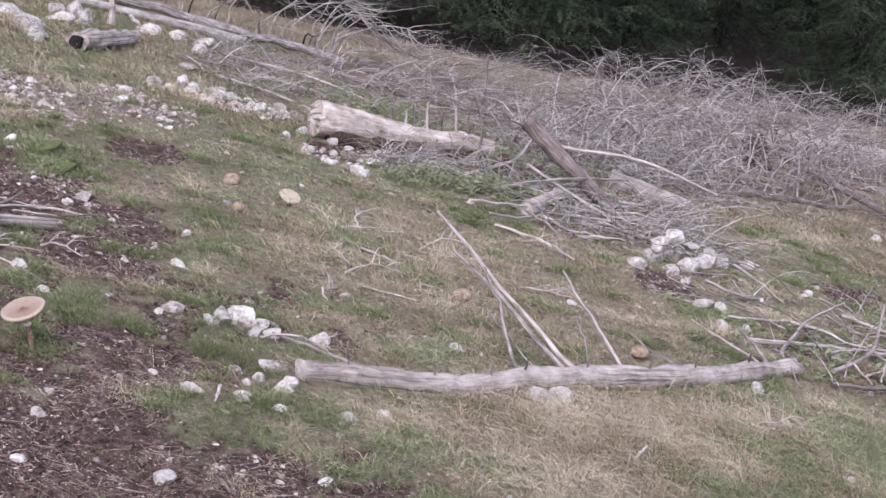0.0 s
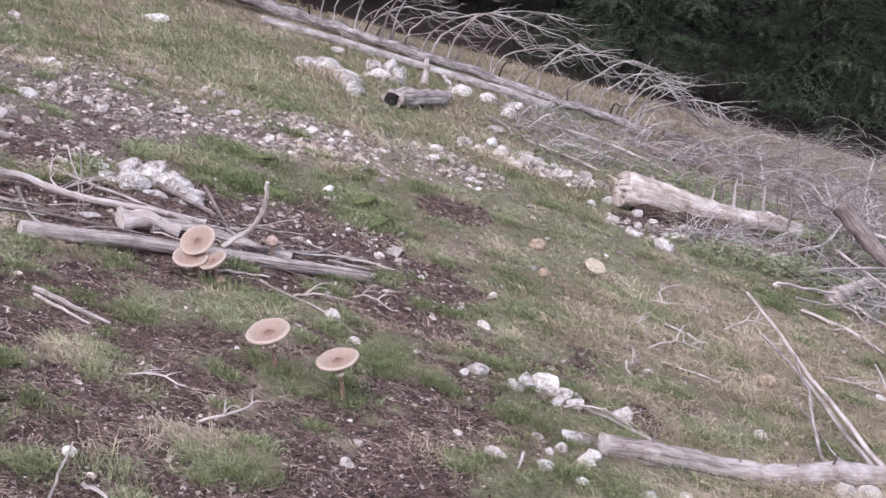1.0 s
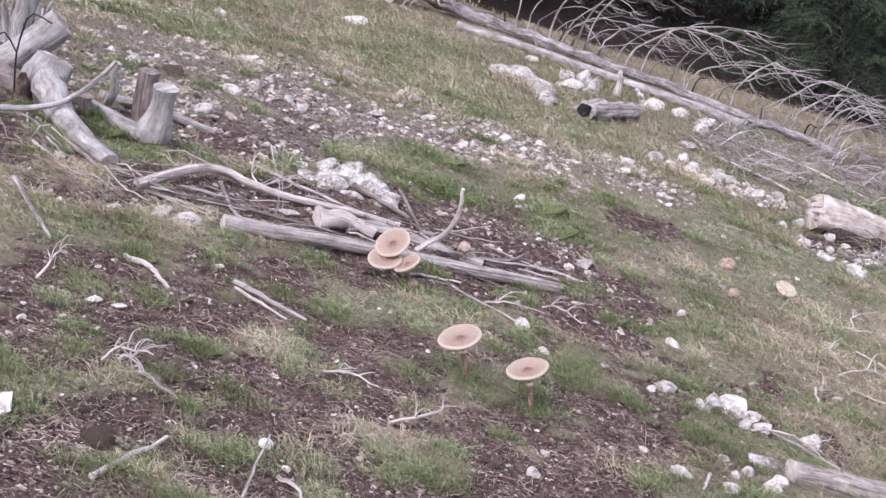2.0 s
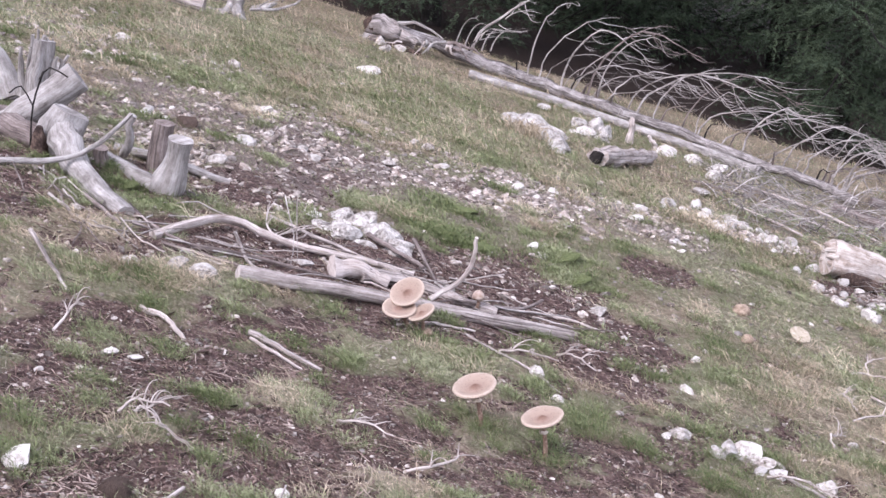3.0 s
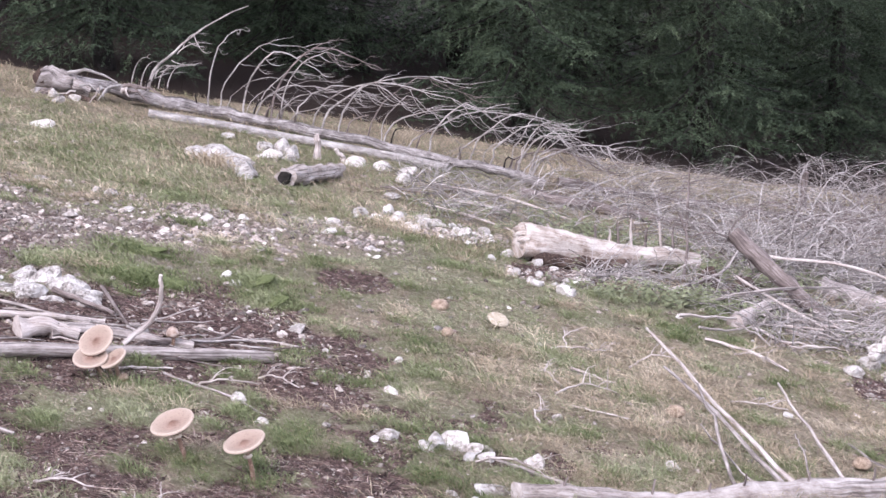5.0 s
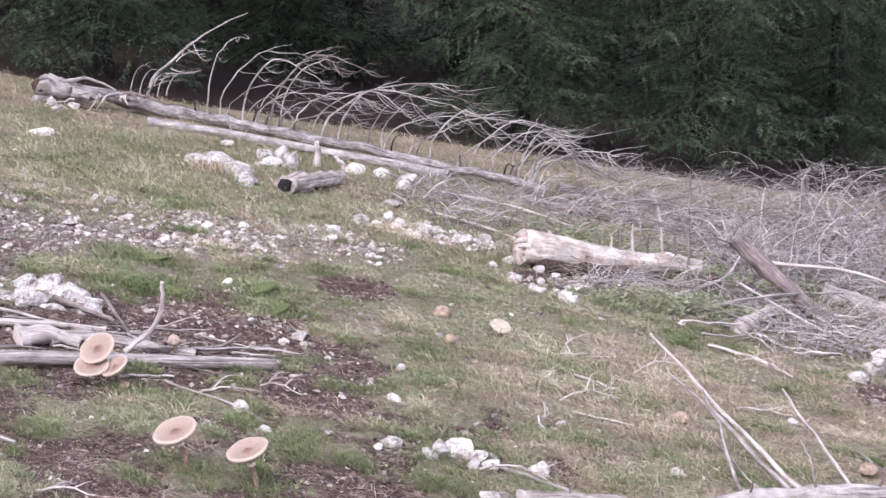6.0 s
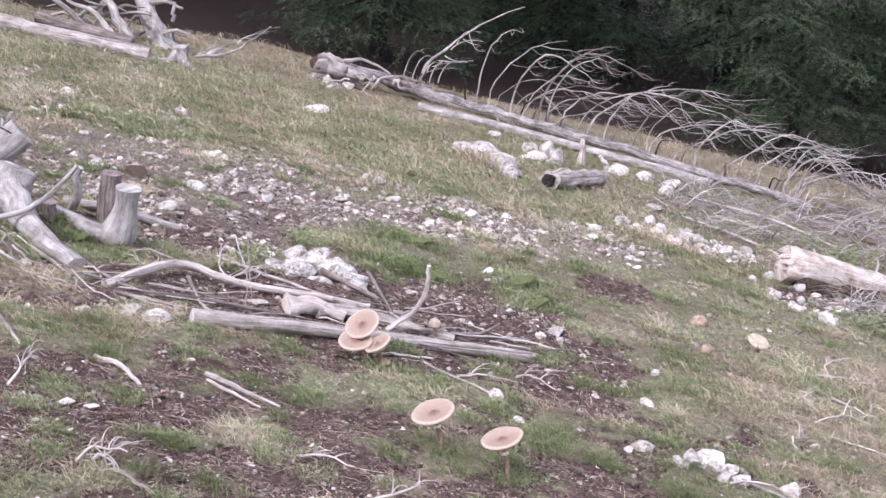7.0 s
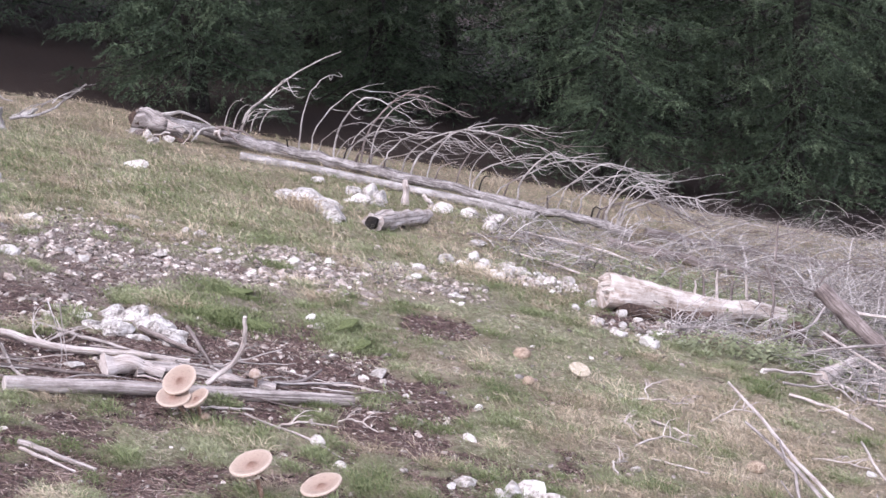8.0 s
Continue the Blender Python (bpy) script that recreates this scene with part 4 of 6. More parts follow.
log("log", [(6.9, 15.9, 0.12), (7.8, 15.95, 0.12), (8.8, 16.0, 0.12)], 0.11, 0.09, PALE_WOOD, "bleached log behind the brush pile", seed=175, rough=0.2)
log("post", [(5.05, 16.5, 0.0), (5.06, 16.5, 0.42)], 0.04, 0.038, BARK, "short broken post behind the brush", "post", seed=176)

# dark rotten stumps at the foot of the brush
def rotten_stump(x, y, r, h, seed, label):
    rng = random.Random(seed)
    ob = thing("tree_stump", on_ground(x, y), label, "tree stump")
    limb_part(ob, "stem", [on_ground(x, y, -0.05), on_ground(x + 0.02, y, h * 0.5), on_ground(x + rng.gauss(0, 0.03), y, h)], r, r * 0.65, ROT, seed, 9, 14, 0.45)
    for k in range(6):
        a = rng.random() * 6.28
        limb_part(ob, "root", [on_ground(x + 0.5 * r * math.cos(a), y + 0.5 * r * math.sin(a), h * rng.uniform(0.3, 0.7)), on_ground(x + 1.3 * r * math.cos(a), y + 1.3 * r * math.sin(a), h * 0.25), on_ground(x + 2.4 * r * math.cos(a), y + 2.4 * r * math.sin(a), 0.0)], 0.035, 0.01, ROT if k % 2 else BARK, seed + k + 1, 8, 8, 0.3)


rotten_stump(2.66, 10.85, 0.12, 0.11, 3600, "dark brown rotten stump under the brush pile")
rotten_stump(2.90, 10.66, 0.10, 0.12, 3620, "crumbling brown stump beside the broken trunk")
rotten_stump(5.84, 13.8, 0.11, 0.36, 3640, "near-black plug painted as the hollow's shade stump in the dead brush")

# dead spruces that make up the brush pile
for k, (line, count, reach, rise, lean) in enumerate((
    ([(1.7, 14.0), (3.0, 13.6), (4.6, 13.4)], 20, 0.75, 0.20, 5),
    ([(2.2, 15.2), (3.9, 15.3), (6.0, 15.6)], 20, 0.8, 0.26, 10),
    ([(2.9, 12.0), (4.2, 12.3), (6.0, 12.9)], 34, 0.75, 0.55, 20),
    ([(3.0, 11.2), (4.6, 11.9), (6.2, 12.4)], 32, 0.7, 0.50, 60),
    ([(4.2, 14.2), (5.8, 14.3), (7.6, 14.6)], 36, 0.8, 0.56, 80),
    ([(5.0, 15.8), (6.8, 15.6), (8.8, 15.4)], 36, 0.8, 0.62, 120),
    ([(6.3, 14.0), (7.6, 13.9), (9.2, 13.7)], 30, 0.8, 0.60, 60),
    ([(5.2, 16.6), (6.4, 16.7), (8.0, 17.0)], 30, 0.8, 0.50, 60),
    ([(6.6, 17.2), (8.6, 17.0), (10.6, 17.0)], 34, 0.85, 0.56, 100),
    ([(5.0, 15.0), (6.4, 15.1), (8.2, 15.3)], 36, 0.75, 0.50, 40),
    ([(3.9, 12.9), (5.2, 13.3), (6.6, 13.4)], 34, 0.7, 0.55, 95),
)):
    fallen_spruce("fallen_tree", line, 0.055, 0.02, "fallen dead spruce with dense tangled grey twigs", count, reach, rise, lean, 200 + k, (0.02, 1.0), 10, BARK, 0.9, thick=0.0078)


def brushwood():
    """The loose tangle of dead twigs, too many to count."""
    rng = random.Random(9)
    t = Tubes(9)
    for k in range(6600):
        u = rng.random()
        fine = 1.0
        if u < 0.13:
            x, y, h = rng.uniform(0.6, 4.2), rng.uniform(12.0, 14.7), 0.06
        elif u < 0.80:
            x, y = rng.uniform(2.8, 10.2), rng.uniform(11.2, 17.6)
            h, fine = 0.45 * smooth(3.4, 6.0, x) + 0.1, 0.62
            if x > 3.2 + (y - 10.5) * 1.15 + 1.5:
                continue
        elif u < 0.875:
            x, y, h = rng.uniform(2.5, 4.0), rng.uniform(9.0, 10.6), 0.05
        elif u < 0.885:
            x, y, h = rng.uniform(3.2, 5.0), rng.uniform(6.4, 8.6), 0.06
        elif u < 0.905:
            x, y, h = rng.uniform(1.7, 2.6), rng.uniform(10.25, 10.7), 0.06
        else:
            x, y, h = rng.uniform(2.9, 4.8), rng.uniform(11.15, 12.6), 0.3
        base = on_ground(x, y, rng.random() ** 1.5 * h)
        l = rng.uniform(0.18, 0.65)
        dead_branch(t, base, rng.random() * 6.28, l, l * rng.uniform(-0.05, 0.5), rng, rng.uniform(0.0025, 0.006) * fine, 2 if rng.random() < 0.5 else 0, rng.uniform(0.2, 1.0), 3)
    tagged(new("brushwood", t.mesh("brushwood", TWIG)), "tangled heap of dead grey spruce twigs", "brushwood", kind="stuff")


brushwood()

# the cut stump with two stubs
st = thing("tree_stump", on_ground(-2.5, 7.55), "bleached stump of roots with two sawn-off stems", "tree stump")
t = Tubes(301)
t.limb(bend([(-2.80, 7.73, -0.63), (-2.62, 7.6, -0.66), (-2.46, 7.5, -0.69), (-2.37, 7.45, -0.68), (-2.325, 7.45, -0.56), (-2.29, 7.45, -0.42)], 16), [0.036 + 0.003 * i for i in range(8)] + [0.068, 0.082, 0.086, 0.076, 0.063, 0.056, 0.055, 0.062], 18, 0.16)
part("stem", t.mesh("stem", STUMP), st, "sawn grey stem on a bent root")
limb_part(st, "stem", [(-2.55, 7.88, -0.78), (-2.53, 7.9, -0.62), (-2.51, 7.9, -0.485)], 0.062, 0.052, BARK, 302, 7, 14, 0.08, label="sawn grey stem")
limb_part(st, "root", [(-2.36, 7.5, -0.72), (-2.25, 7.55, -0.75), (-2.1, 7.6, -0.80)], 0.03, 0.014, BARK, 304, 7, 8)
limb_part(st, "root", [(-2.34, 7.40, -0.72), (-2.22, 7.35, -0.73), (-2.10, 7.32, -0.74)], 0.03, 0.012, BARK, 305, 7, 8)
limb_part(st, "root", [(-2.74, 7.55, -0.68), (-2.735, 7.55, -0.6), (-2.73, 7.55, -0.535)], 0.042, 0.036, BARK, 306, 5, 10)
limb_part(st, "root", [(-2.74, 7.85, -0.70), (-2.66, 7.8, -0.58), (-2.67, 7.8, -0.50), (-2.64, 7.8, -0.43)], 0.026, 0.018, STUMP, 307, 8, 8)
limb_part(st, "root", [(-2.8, 7.95, -0.66), (-2.5, 8.0, -0.73), (-2.2, 8.05, -0.83)], 0.03, 0.02, STUMP, 308, 8, 8)

# the great split stump
st = thing("tree_stump", on_ground(-2.95, 7.5), "great split grey stump with flared roots", "tree stump")
limb_part(st, "stem", [(-2.95, 7.52, -0.66), (-2.94, 7.5, -0.50), (-2.89, 7.55, -0.36)], 0.125, 0.10, STUMP, 311, 8, 18, 0.28, label="sawn grey stem")
limb_part(st, "rot_shade_core", [(-2.99, 7.40, -0.66), (-2.99, 7.38, -0.5), (-2.98, 7.38, -0.40)], 0.075, 0.015, ROT, 312, 6, 10, 0.3, label="red-brown rotten wood")
limb_part(st, "root", [(-2.87, 7.42, -0.43), (-2.76, 7.25, -0.50), (-2.60, 7.03, -0.55), (-2.36, 6.80, -0.59)], 0.07, 0.045, STUMP, 313, 12, 12, 0.25)
limb_part(st, "root", [(-3.0, 7.4, -0.56), (-2.9, 7.1, -0.54), (-2.7, 6.85, -0.53), (-2.45, 6.66, -0.56)], 0.02, 0.008, BARK, 314)
limb_part(st, "split_snag", [(-3.33, 8.2, -0.78), (-3.30, 8.2, -0.46), (-3.28, 8.25, -0.20)], 0.13, 0.075, STUMP, 315, 9, 16, 0.35, flat=0.6, label="bleached split wood")
snag_rng = random.Random(61)
for k in range(11):
    x, y, h = -3.39 + 0.021 * k, 8.23 + snag_rng.gauss(0, 0.03), -0.30 + 0.16 * math.exp(-((k - 4) / 3.2) ** 2) + snag_rng.uniform(-0.05, 0.05)
    limb_part(st, "splinter", [(x, y, -0.50), (x + snag_rng.gauss(0, 0.01), y, -0.36), (x + snag_rng.gauss(0.01, 0.015), y, h)], snag_rng.uniform(0.016, 0.032), snag_rng.uniform(0.003, 0.012), STUMP, 316 + 40 * k, 6, 7, 0.3, 0.004)
limb_part(st, "stem", [(-3.45, 7.72, -0.62), (-3.2, 7.76, -0.46), (-2.95, 7.86, -0.27)], 0.08, 0.078, STUMP, 325, 9, 16, 0.12, label="sawn-off side stem")
limb_part(st, "root", [(-3.4, 7.9, -0.55), (-3.2, 7.6, -0.50), (-3.0, 7.45, -0.5)], 0.08, 0.06, BARK, 326)
limb_part(st, "root", [(-3.5, 8.3, -0.55), (-3.6, 8.35, -0.35), (-3.75, 8.3, -0.25)], 0.09, 0.05, STUMP, 327)
log("branch", [(-3.05, 6.98, 0.02), (-2.8, 7.1, 0.08), (-2.64, 7.2, 0.19), (-2.49, 7.3, 0.40)], 0.016, 0.010, STUMP, "crooked bare branch leaning on the split stump", "branch", seed=330)
tw = thing("branch", (-3.0, 7.4, -0.45), "dark thin forked twig sticking up by the stump", "branch")
b = Tubes(331)
b.limb(bend([(-3.02, 7.35, -0.5), (-3.0, 7.35, -0.29), (-2.95, 7.37, -0.12)], 7), [0.005] * 7, 5)
b.limb(bend([(-3.0, 7.35, -0.29), (-3.06, 7.36, -0.2), (-3.12, 7.36, -0.24)], 5), [0.004] * 5, 5)
b.limb(bend([(-2.97, 7.37, -0.16), (-2.92, 7.38, -0.10), (-2.83, 7.38, -0.14)], 5), [0.004] * 5, 5)
part("twig", b.mesh("twig", SPRUCE_BARK), tw)

# upper pasture: log, stump, snag and twig
log("log", [(-5.5, 14.35, 0.06), (-4.8, 14.35, 0.06), (-4.08, 14.33, 0.06)], 0.075, 0.07, GREY_WOOD, "grey log lying across the upper pasture", seed=341)
log("log", [(-5.3, 14.9, 0.1), (-4.35, 14.75, 0.08)], 0.06, 0.055, BARK, "dark log behind the grey one", seed=342)
st = thing("tree_stump", on_ground(-3.93, 14.8), "small grey stump with spreading roots in grass", "tree stump")
limb_part(st, "stem", [(-3.93, 14.82, -1.60), (-3.92, 14.82, -1.45), (-3.91, 14.82, -1.38)], 0.10, 0.07, STUMP, 343, 7, 14, 0.4)
limb_part(st, "root", [(-3.9, 14.78, -1.46), (-3.82, 14.7, -1.56), (-3.68, 14.6, -1.63)], 0.055, 0.015, STUMP, 3441, 8, 9, 0.3)
limb_part(st, "root", [(-3.95, 14.78, -1.45), (-4.02, 14.65, -1.52), (-4.05, 14.5, -1.55)], 0.05, 0.015, STUMP, 3442, 8, 9, 0.3)
limb_part(st, "root", [(-3.98, 14.8, -1.53), (-4.15, 14.75, -1.50), (-4.3, 14.75, -1.52)], 0.04, 0.02, GREY_WOOD, 344)
st = thing("tree_stump", on_ground(-5.65, 13.6), "grey stump foot with one long root", "tree stump")
limb_part(st, "stem", [(-5.7, 13.6, -1.06), (-5.66, 13.6, -0.8), (-5.63, 13.6, -0.6)], 0.13, 0.10, GREY_WOOD, 345, 6, 12, 0.25)
limb_part(st, "root", [(-5.62, 13.5, -0.97), (-5.45, 13.35, -1.0), (-5.2, 13.25, -1.06)], 0.05, 0.02, STUMP, 346, 10, 9, 0.3)
st = thing("root_snag", on_ground(-4.4, 15.8), "upright bleached root plate of a torn-out tree", "tree stump")
limb_part(st, "stem", [(-4.24, 15.6, -1.66), (-4.38, 15.75, -1.50), (-4.5, 15.9, -1.28), (-4.60, 16.0, -1.0)], 0.11, 0.075, STUMP, 347, 12, 14, 0.4)
limb_part(st, "root", [(-4.5, 15.2, -1.46), (-4.67, 15.4, -1.28), (-4.80, 15.6, -1.12), (-5.0, 15.7, -0.95)], 0.06, 0.02, STUMP, 348, 12, 10, 0.35, 0.012)
limb_part(st, "root", [(-4.7, 15.3, -1.4), (-4.9, 15.4, -1.2), (-5.2, 15.5, -1.1)], 0.04, 0.015, GREY_WOOD, 349)
limb_part(st, "root", [(-4.55, 15.9, -1.2), (-4.3, 15.8, -1.15), (-4.1, 15.7, -1.2)], 0.03, 0.012, GREY_WOOD, 350)
limb_part(st, "root", [(-5.0, 15.3, -1.3), (-5.2, 15.2, -1.05), (-5.5, 15.2, -0.95)], 0.035, 0.012, GREY_WOOD, 351)
plate_rng = random.Random(71)
for k in range(18):
    p = Vector((plate_rng.uniform(-5.2, -4.1), 15.55 + plate_rng.gauss(0, 0.12), plate_rng.uniform(-1.5, -1.15)))
    a, l = plate_rng.uniform(-0.6, 3.6), plate_rng.uniform(0.25, 0.6)
    q = p + Vector((l * math.cos(a), plate_rng.gauss(0, 0.08), abs(l * math.sin(a)) * 0.6 - 0.12))
    limb_part(st, "root", [p, p.lerp(q, 0.5) + Vector((plate_rng.gauss(0, 0.06), 0, plate_rng.gauss(0.05, 0.05))), q], plate_rng.uniform(0.012, 0.032), 0.006, (STUMP, GREY_WOOD, BARK)[k % 3], 3700 + k, 9, 7, 0.25, 0.012)
tw = thing("branch", on_ground(-3.82, 15.0), "bare pale forked branch lying in the grass", "branch")
b = Tubes(352)
b.limb(bend([(-3.82, 15.0, -1.52), (-3.48, 15.3, -1.51), (-3.2, 15.6, -1.34)], 10, 0.01, rr), [0.018 - 0.0013 * i for i in range(10)], 6)
for k in range(5):
    dead_branch(b, Vector((-3.75, 15.05, -1.51)).lerp((-3.3, 15.5, -1.42), k / 5), rr.uniform(0.0, 1.2), 0.3, 0.1, rr, 0.008, 2, 0.3)
part("branch_wood", b.mesh("branch_wood", TWIG), tw)


# ---- stones ----
def stone_mesh(name, seed, mat, cuts=9, sub=2, flat=0.7):
    """A weathered lump: a rough ball with broken-off faces, about 1 across and standing on z = 0."""
    rng = random.Random(seed)
    bm = bmesh.new()
    bmesh.ops.create_icosphere(bm, subdivisions=sub, radius=0.5)
    for v in bm.verts:
        v.co *= 1 + 0.22 * noise.noise(v.co * 2.2 + Vector((seed * 3.7, 0, 0)))
    for _ in range(cuts):
        n = Vector((rng.gauss(0, 1), rng.gauss(0, 1), rng.gauss(0, 1))).normalized()
        d = rng.uniform(0.24, 0.42)
        for v in bm.verts:
            over = v.co.dot(n) - d
            if over > 0:
                v.co -= n * over * 0.92
    for v in bm.verts:
        v.co += v.co.normalized() * 0.035 * noise.noise(v.co * 7 + Vector((seed, 5, 0)))
        v.co.z = v.co.z * flat + 0.22 * flat
    me = bpy.data.meshes.new(name)
    bm.to_mesh(me)
    bm.free()
    me.materials.append(mat)
    me.polygons.foreach_set("use_smooth", [False] * len(me.polygons))
    return me


STONES = [stone_mesh("stone", 40 + k, STONE, 8 + k % 4, 2, 0.55 + 0.06 * (k % 5)) for k in range(9)]
stone_rng = random.Random(31)


def lay_stone(x, y, size, long=1.0, label="white limestone lying on the turf", sink=0.05, turn=None, tall=1.0, name="stone"):
    ob = new(name, stone_rng.choice(STONES))
    turn = stone_rng.uniform(0, 6.28) if turn is None else radians(turn)
    rot = Euler((stone_rng.gauss(-0.08, 0.12), stone_rng.gauss(0.12, 0.12), turn))
    ob.matrix_world = Matrix.LocRotScale(on_ground(x, y, -sink * size), rot, (size * long, size, size * stone_rng.uniform(0.8, 1.15) * tall))
    return tagged(ob, label, "stone", "loose limestones")


for x, y, s in ((-0.2, 7.76, 0.095), (-0.41, 6.3, 0.066), (-0.31, 6.07, 0.052), (0.21, 6.16, 0.09), (-1.52, 10.89, 0.11), (-3.16, 11.87, 0.1),
    (-2.39, 9.16, 0.11), (-3.92, 11.55, 0.12), (0.01, 11.03, 0.11), (-0.6, 8.71, 0.085), (0.62, 13.78, 0.16), (1.3, 9.9, 0.08), (1.17, 10.14, 0.07),
    (1.29, 10.02, 0.075), (1.48, 9.72, 0.14), (-1.75, 3.96, 0.09), (-2.55, 6.64, 0.06), (1.42, 10.73, 0.09), (1.53, 10.67, 0.07), (1.09, 10.65, 0.07),
    (-0.55, 8.6, 0.07), (0.48, 12.7, 0.15), (-0.4, 14.3, 0.13), (-1.62, 10.9, 0.07), (0.3, 7.45, 0.05), (-0.05, 6.2, 0.04), (1.0, 6.75, 0.05)):
    lay_stone(x, y, s * 1.2)
for x, y, s in ((1.41, 6.16, 0.07), (1.66, 5.70, 0.11), (1.77, 5.72, 0.13), (1.72, 5.64, 0.08), (0.58, 5.27, 0.075), (0.25, 5.13, 0.08), (0.11, 5.33, 0.04),
    (0.13, 4.32, 0.078), (0.42, 5.1, 0.07), (0.8, 5.06, 0.066), (0.94, 5.15, 0.07), (-0.26, 4.73, 0.055), (-0.23, 4.93, 0.036), (0.65, 4.5, 0.045),
    (3.23, 8.56, 0.10), (3.27, 8.41, 0.07), (2.9, 6.35, 0.08), (2.88, 5.29, 0.06), (5.9, 11.22, 0.09), (2.27, 7.39, 0.055), (4.53, 11.26, 0.09),
    (4.17, 8.63, 0.06), (3.63, 6.65, 0.06), (4.59, 12.36, 0.1), (0.55, 5.05, 0.04), (0.5, 5.35, 0.05), (0.42, 5.5, 0.045), (0.45, 5.3, 0.04)):
    lay_stone(x, y, s * 1.2)
for x, y, s in ((1.22, 10.3, 0.08), (1.38, 10.35, 0.07), (1.55, 10.25, 0.09), (1.66, 10.45, 0.06), (1.85, 10.5, 0.08), (1.25, 10.5, 0.06), (2.0, 10.55, 0.07), (1.45, 10.05, 0.06), (2.2, 10.62, 0.07), (1.35, 10.18, 0.05)):
    lay_stone(x, y, s, 1.1, "white limestone on dark soil below the log")
# little heaps
for x, y, s in ((0.40, 6.05, 0.09), (0.47, 6.08, 0.11), (0.55, 6.05, 0.07), (0.36, 5.98, 0.07), (0.60, 5.98, 0.06), (0.52, 5.95, 0.05), (0.43, 6.16, 0.06),
    (0.62, 6.12, 0.05), (0.79, 6.0, 0.085), (0.84, 5.85, 0.05), (0.86, 5.78, 0.045), (1.34, 9.95, 0.06), (1.62, 10.2, 0.06), (1.7, 10.35, 0.055), (1.75, 10.1, 0.05)):
    lay_stone(x, y, s * 1.3, 1.25, "white limestone in a little heap")
lay_stone(0.57, 5.52, 0.10, 1.9, "long white slab leaning at the log's end", turn=12)
lay_stone(0.60, 5.30, 0.085, 1.0, "white stone propped at the log's end", tall=1.7)
lay_stone(-2.03, 11.16, 0.075, 1.7, "flat white slab in the grass", turn=5)
# pile of white blocks below the brush
for x, y, s, l in ((3.02, 8.58, 0.13, 1.5), (3.18, 8.80, 0.17, 1.0), (3.34, 8.98, 0.2, 1.0), (3.42, 8.80, 0.16, 1.2), (3.55, 8.95, 0.17, 1.5), (3.75, 9.1, 0.15, 1.7),
    (3.95, 9.15, 0.11, 1.4), (3.28, 8.70, 0.12, 1.0), (3.45, 9.15, 0.13, 1.0), (3.15, 7.78, 0.11, 1.4), (3.26, 7.80, 0.08, 1.3), (3.11, 7.41, 0.1, 1.0), (3.3, 7.5, 0.08, 1.0)):
    lay_stone(x, y, s * 1.05, l, "white limestone block in a pile below dead branches", tall=1.15)
for x, y, s, up in ((3.26, 8.88, 0.13, 0.10), (3.38, 8.98, 0.15, 0.13), (3.48, 8.95, 0.11, 0.10), (3.2, 8.78, 0.10, 0.08), (3.66, 9.08, 0.11, 0.06)):
    lay_stone(x, y, s, 1.2, "white limestone block on top of a pile", sink=-up / s, tall=1.1)
for x, y, s, l, tall, label in ((-1.72, 7.95, 0.08, 1.4, 0.6, "flat pale limestone half sunk in soil"), (-1.84, 6.22, 0.15, 1.3, 0.9, "bright white stone by the cut pole"), (-1.95, 6.2, 0.09, 1.7, 0.8, "white stone beside grass"),
    (-0.60, 13.98, 0.13, 1.3, 1.0, "white stone below the fallen spruce"),
    (-3.95, 15.95, 0.26, 1.7, 0.7, "grey boulder beside the torn-out root"),
    (0.2, 14.5, 0.22, 1.4, 1.0, "white boulder by the fallen spruce"),
        (0.46, 14.4, 0.2, 1.1, 1.0, "pale rounded stone by the fallen spruce"), (0.65, 14.3, 0.2, 1.4, 1.0, "pale rounded stone by the fallen spruce"), (-0.96, 14.95, 0.14, 1.0, 1.1, "white stone against the fallen trunk"),
    (-2.6, 15.55, 0.14, 1.4, 1.0, "white stone under the root end"), (-2.46, 13.85, 0.2, 1.3, 1.1, "pale stone standing in the meadow"),
    (-2.7, 15.9, 0.15, 1.2, 1.0, "stone under the root end"), (-2.5, 15.95, 0.14, 1.2, 1.0, "stone under the root end"), (-3.65, 9.3, 0.2, 1.2, 1.0, "pale stone by the split stump")):
    lay_stone(x, y, s, l, label, tall=tall)
# rubble in a line from the fallen spruce down to the pale log
rubble = random.Random(88)
for k in range(62):
    s = rubble.random()
    lay_stone(0.22 + 1.05 * s + rubble.gauss(0, 0.08), 11.75 - 0.65 * s * s + rubble.gauss(0, 0.16), 0.05 + 0.08 * rubble.random() ** 2, rubble.uniform(1, 1.5), "white limestone rubble along the brush", tall=1.2)
# the bowed boulder, weathered into lumps with grass between them
arch = thing("boulder", on_ground(-0.9, 13.1), "bowed grey-white limestone boulder in the meadow", "boulder")
for k, (x, y, z, sx, sy, sz, turn) in enumerate(((-1.14, 13.35, -0.06, 0.22, 0.3, 0.24, 20), (-0.98, 13.38, -0.02, 0.34, 0.3, 0.24, -15), (-0.80, 13.2, -0.03, 0.26, 0.4, 0.26, 15), (-0.71, 12.9, -0.05, 0.20, 0.45, 0.26, 8), (-0.70, 12.65, -0.06, 0.15, 0.3, 0.2, 5))):
    me = stone_mesh("rock", 402 + k, ROCK, 14, 3, 0.8)
    me.transform(Matrix.LocRotScale(on_ground(x, y, z), Euler((0.1, 0.15, radians(turn))), (sx * 1.3, sy * 1.15, sz)))
    part("rock", me, arch)


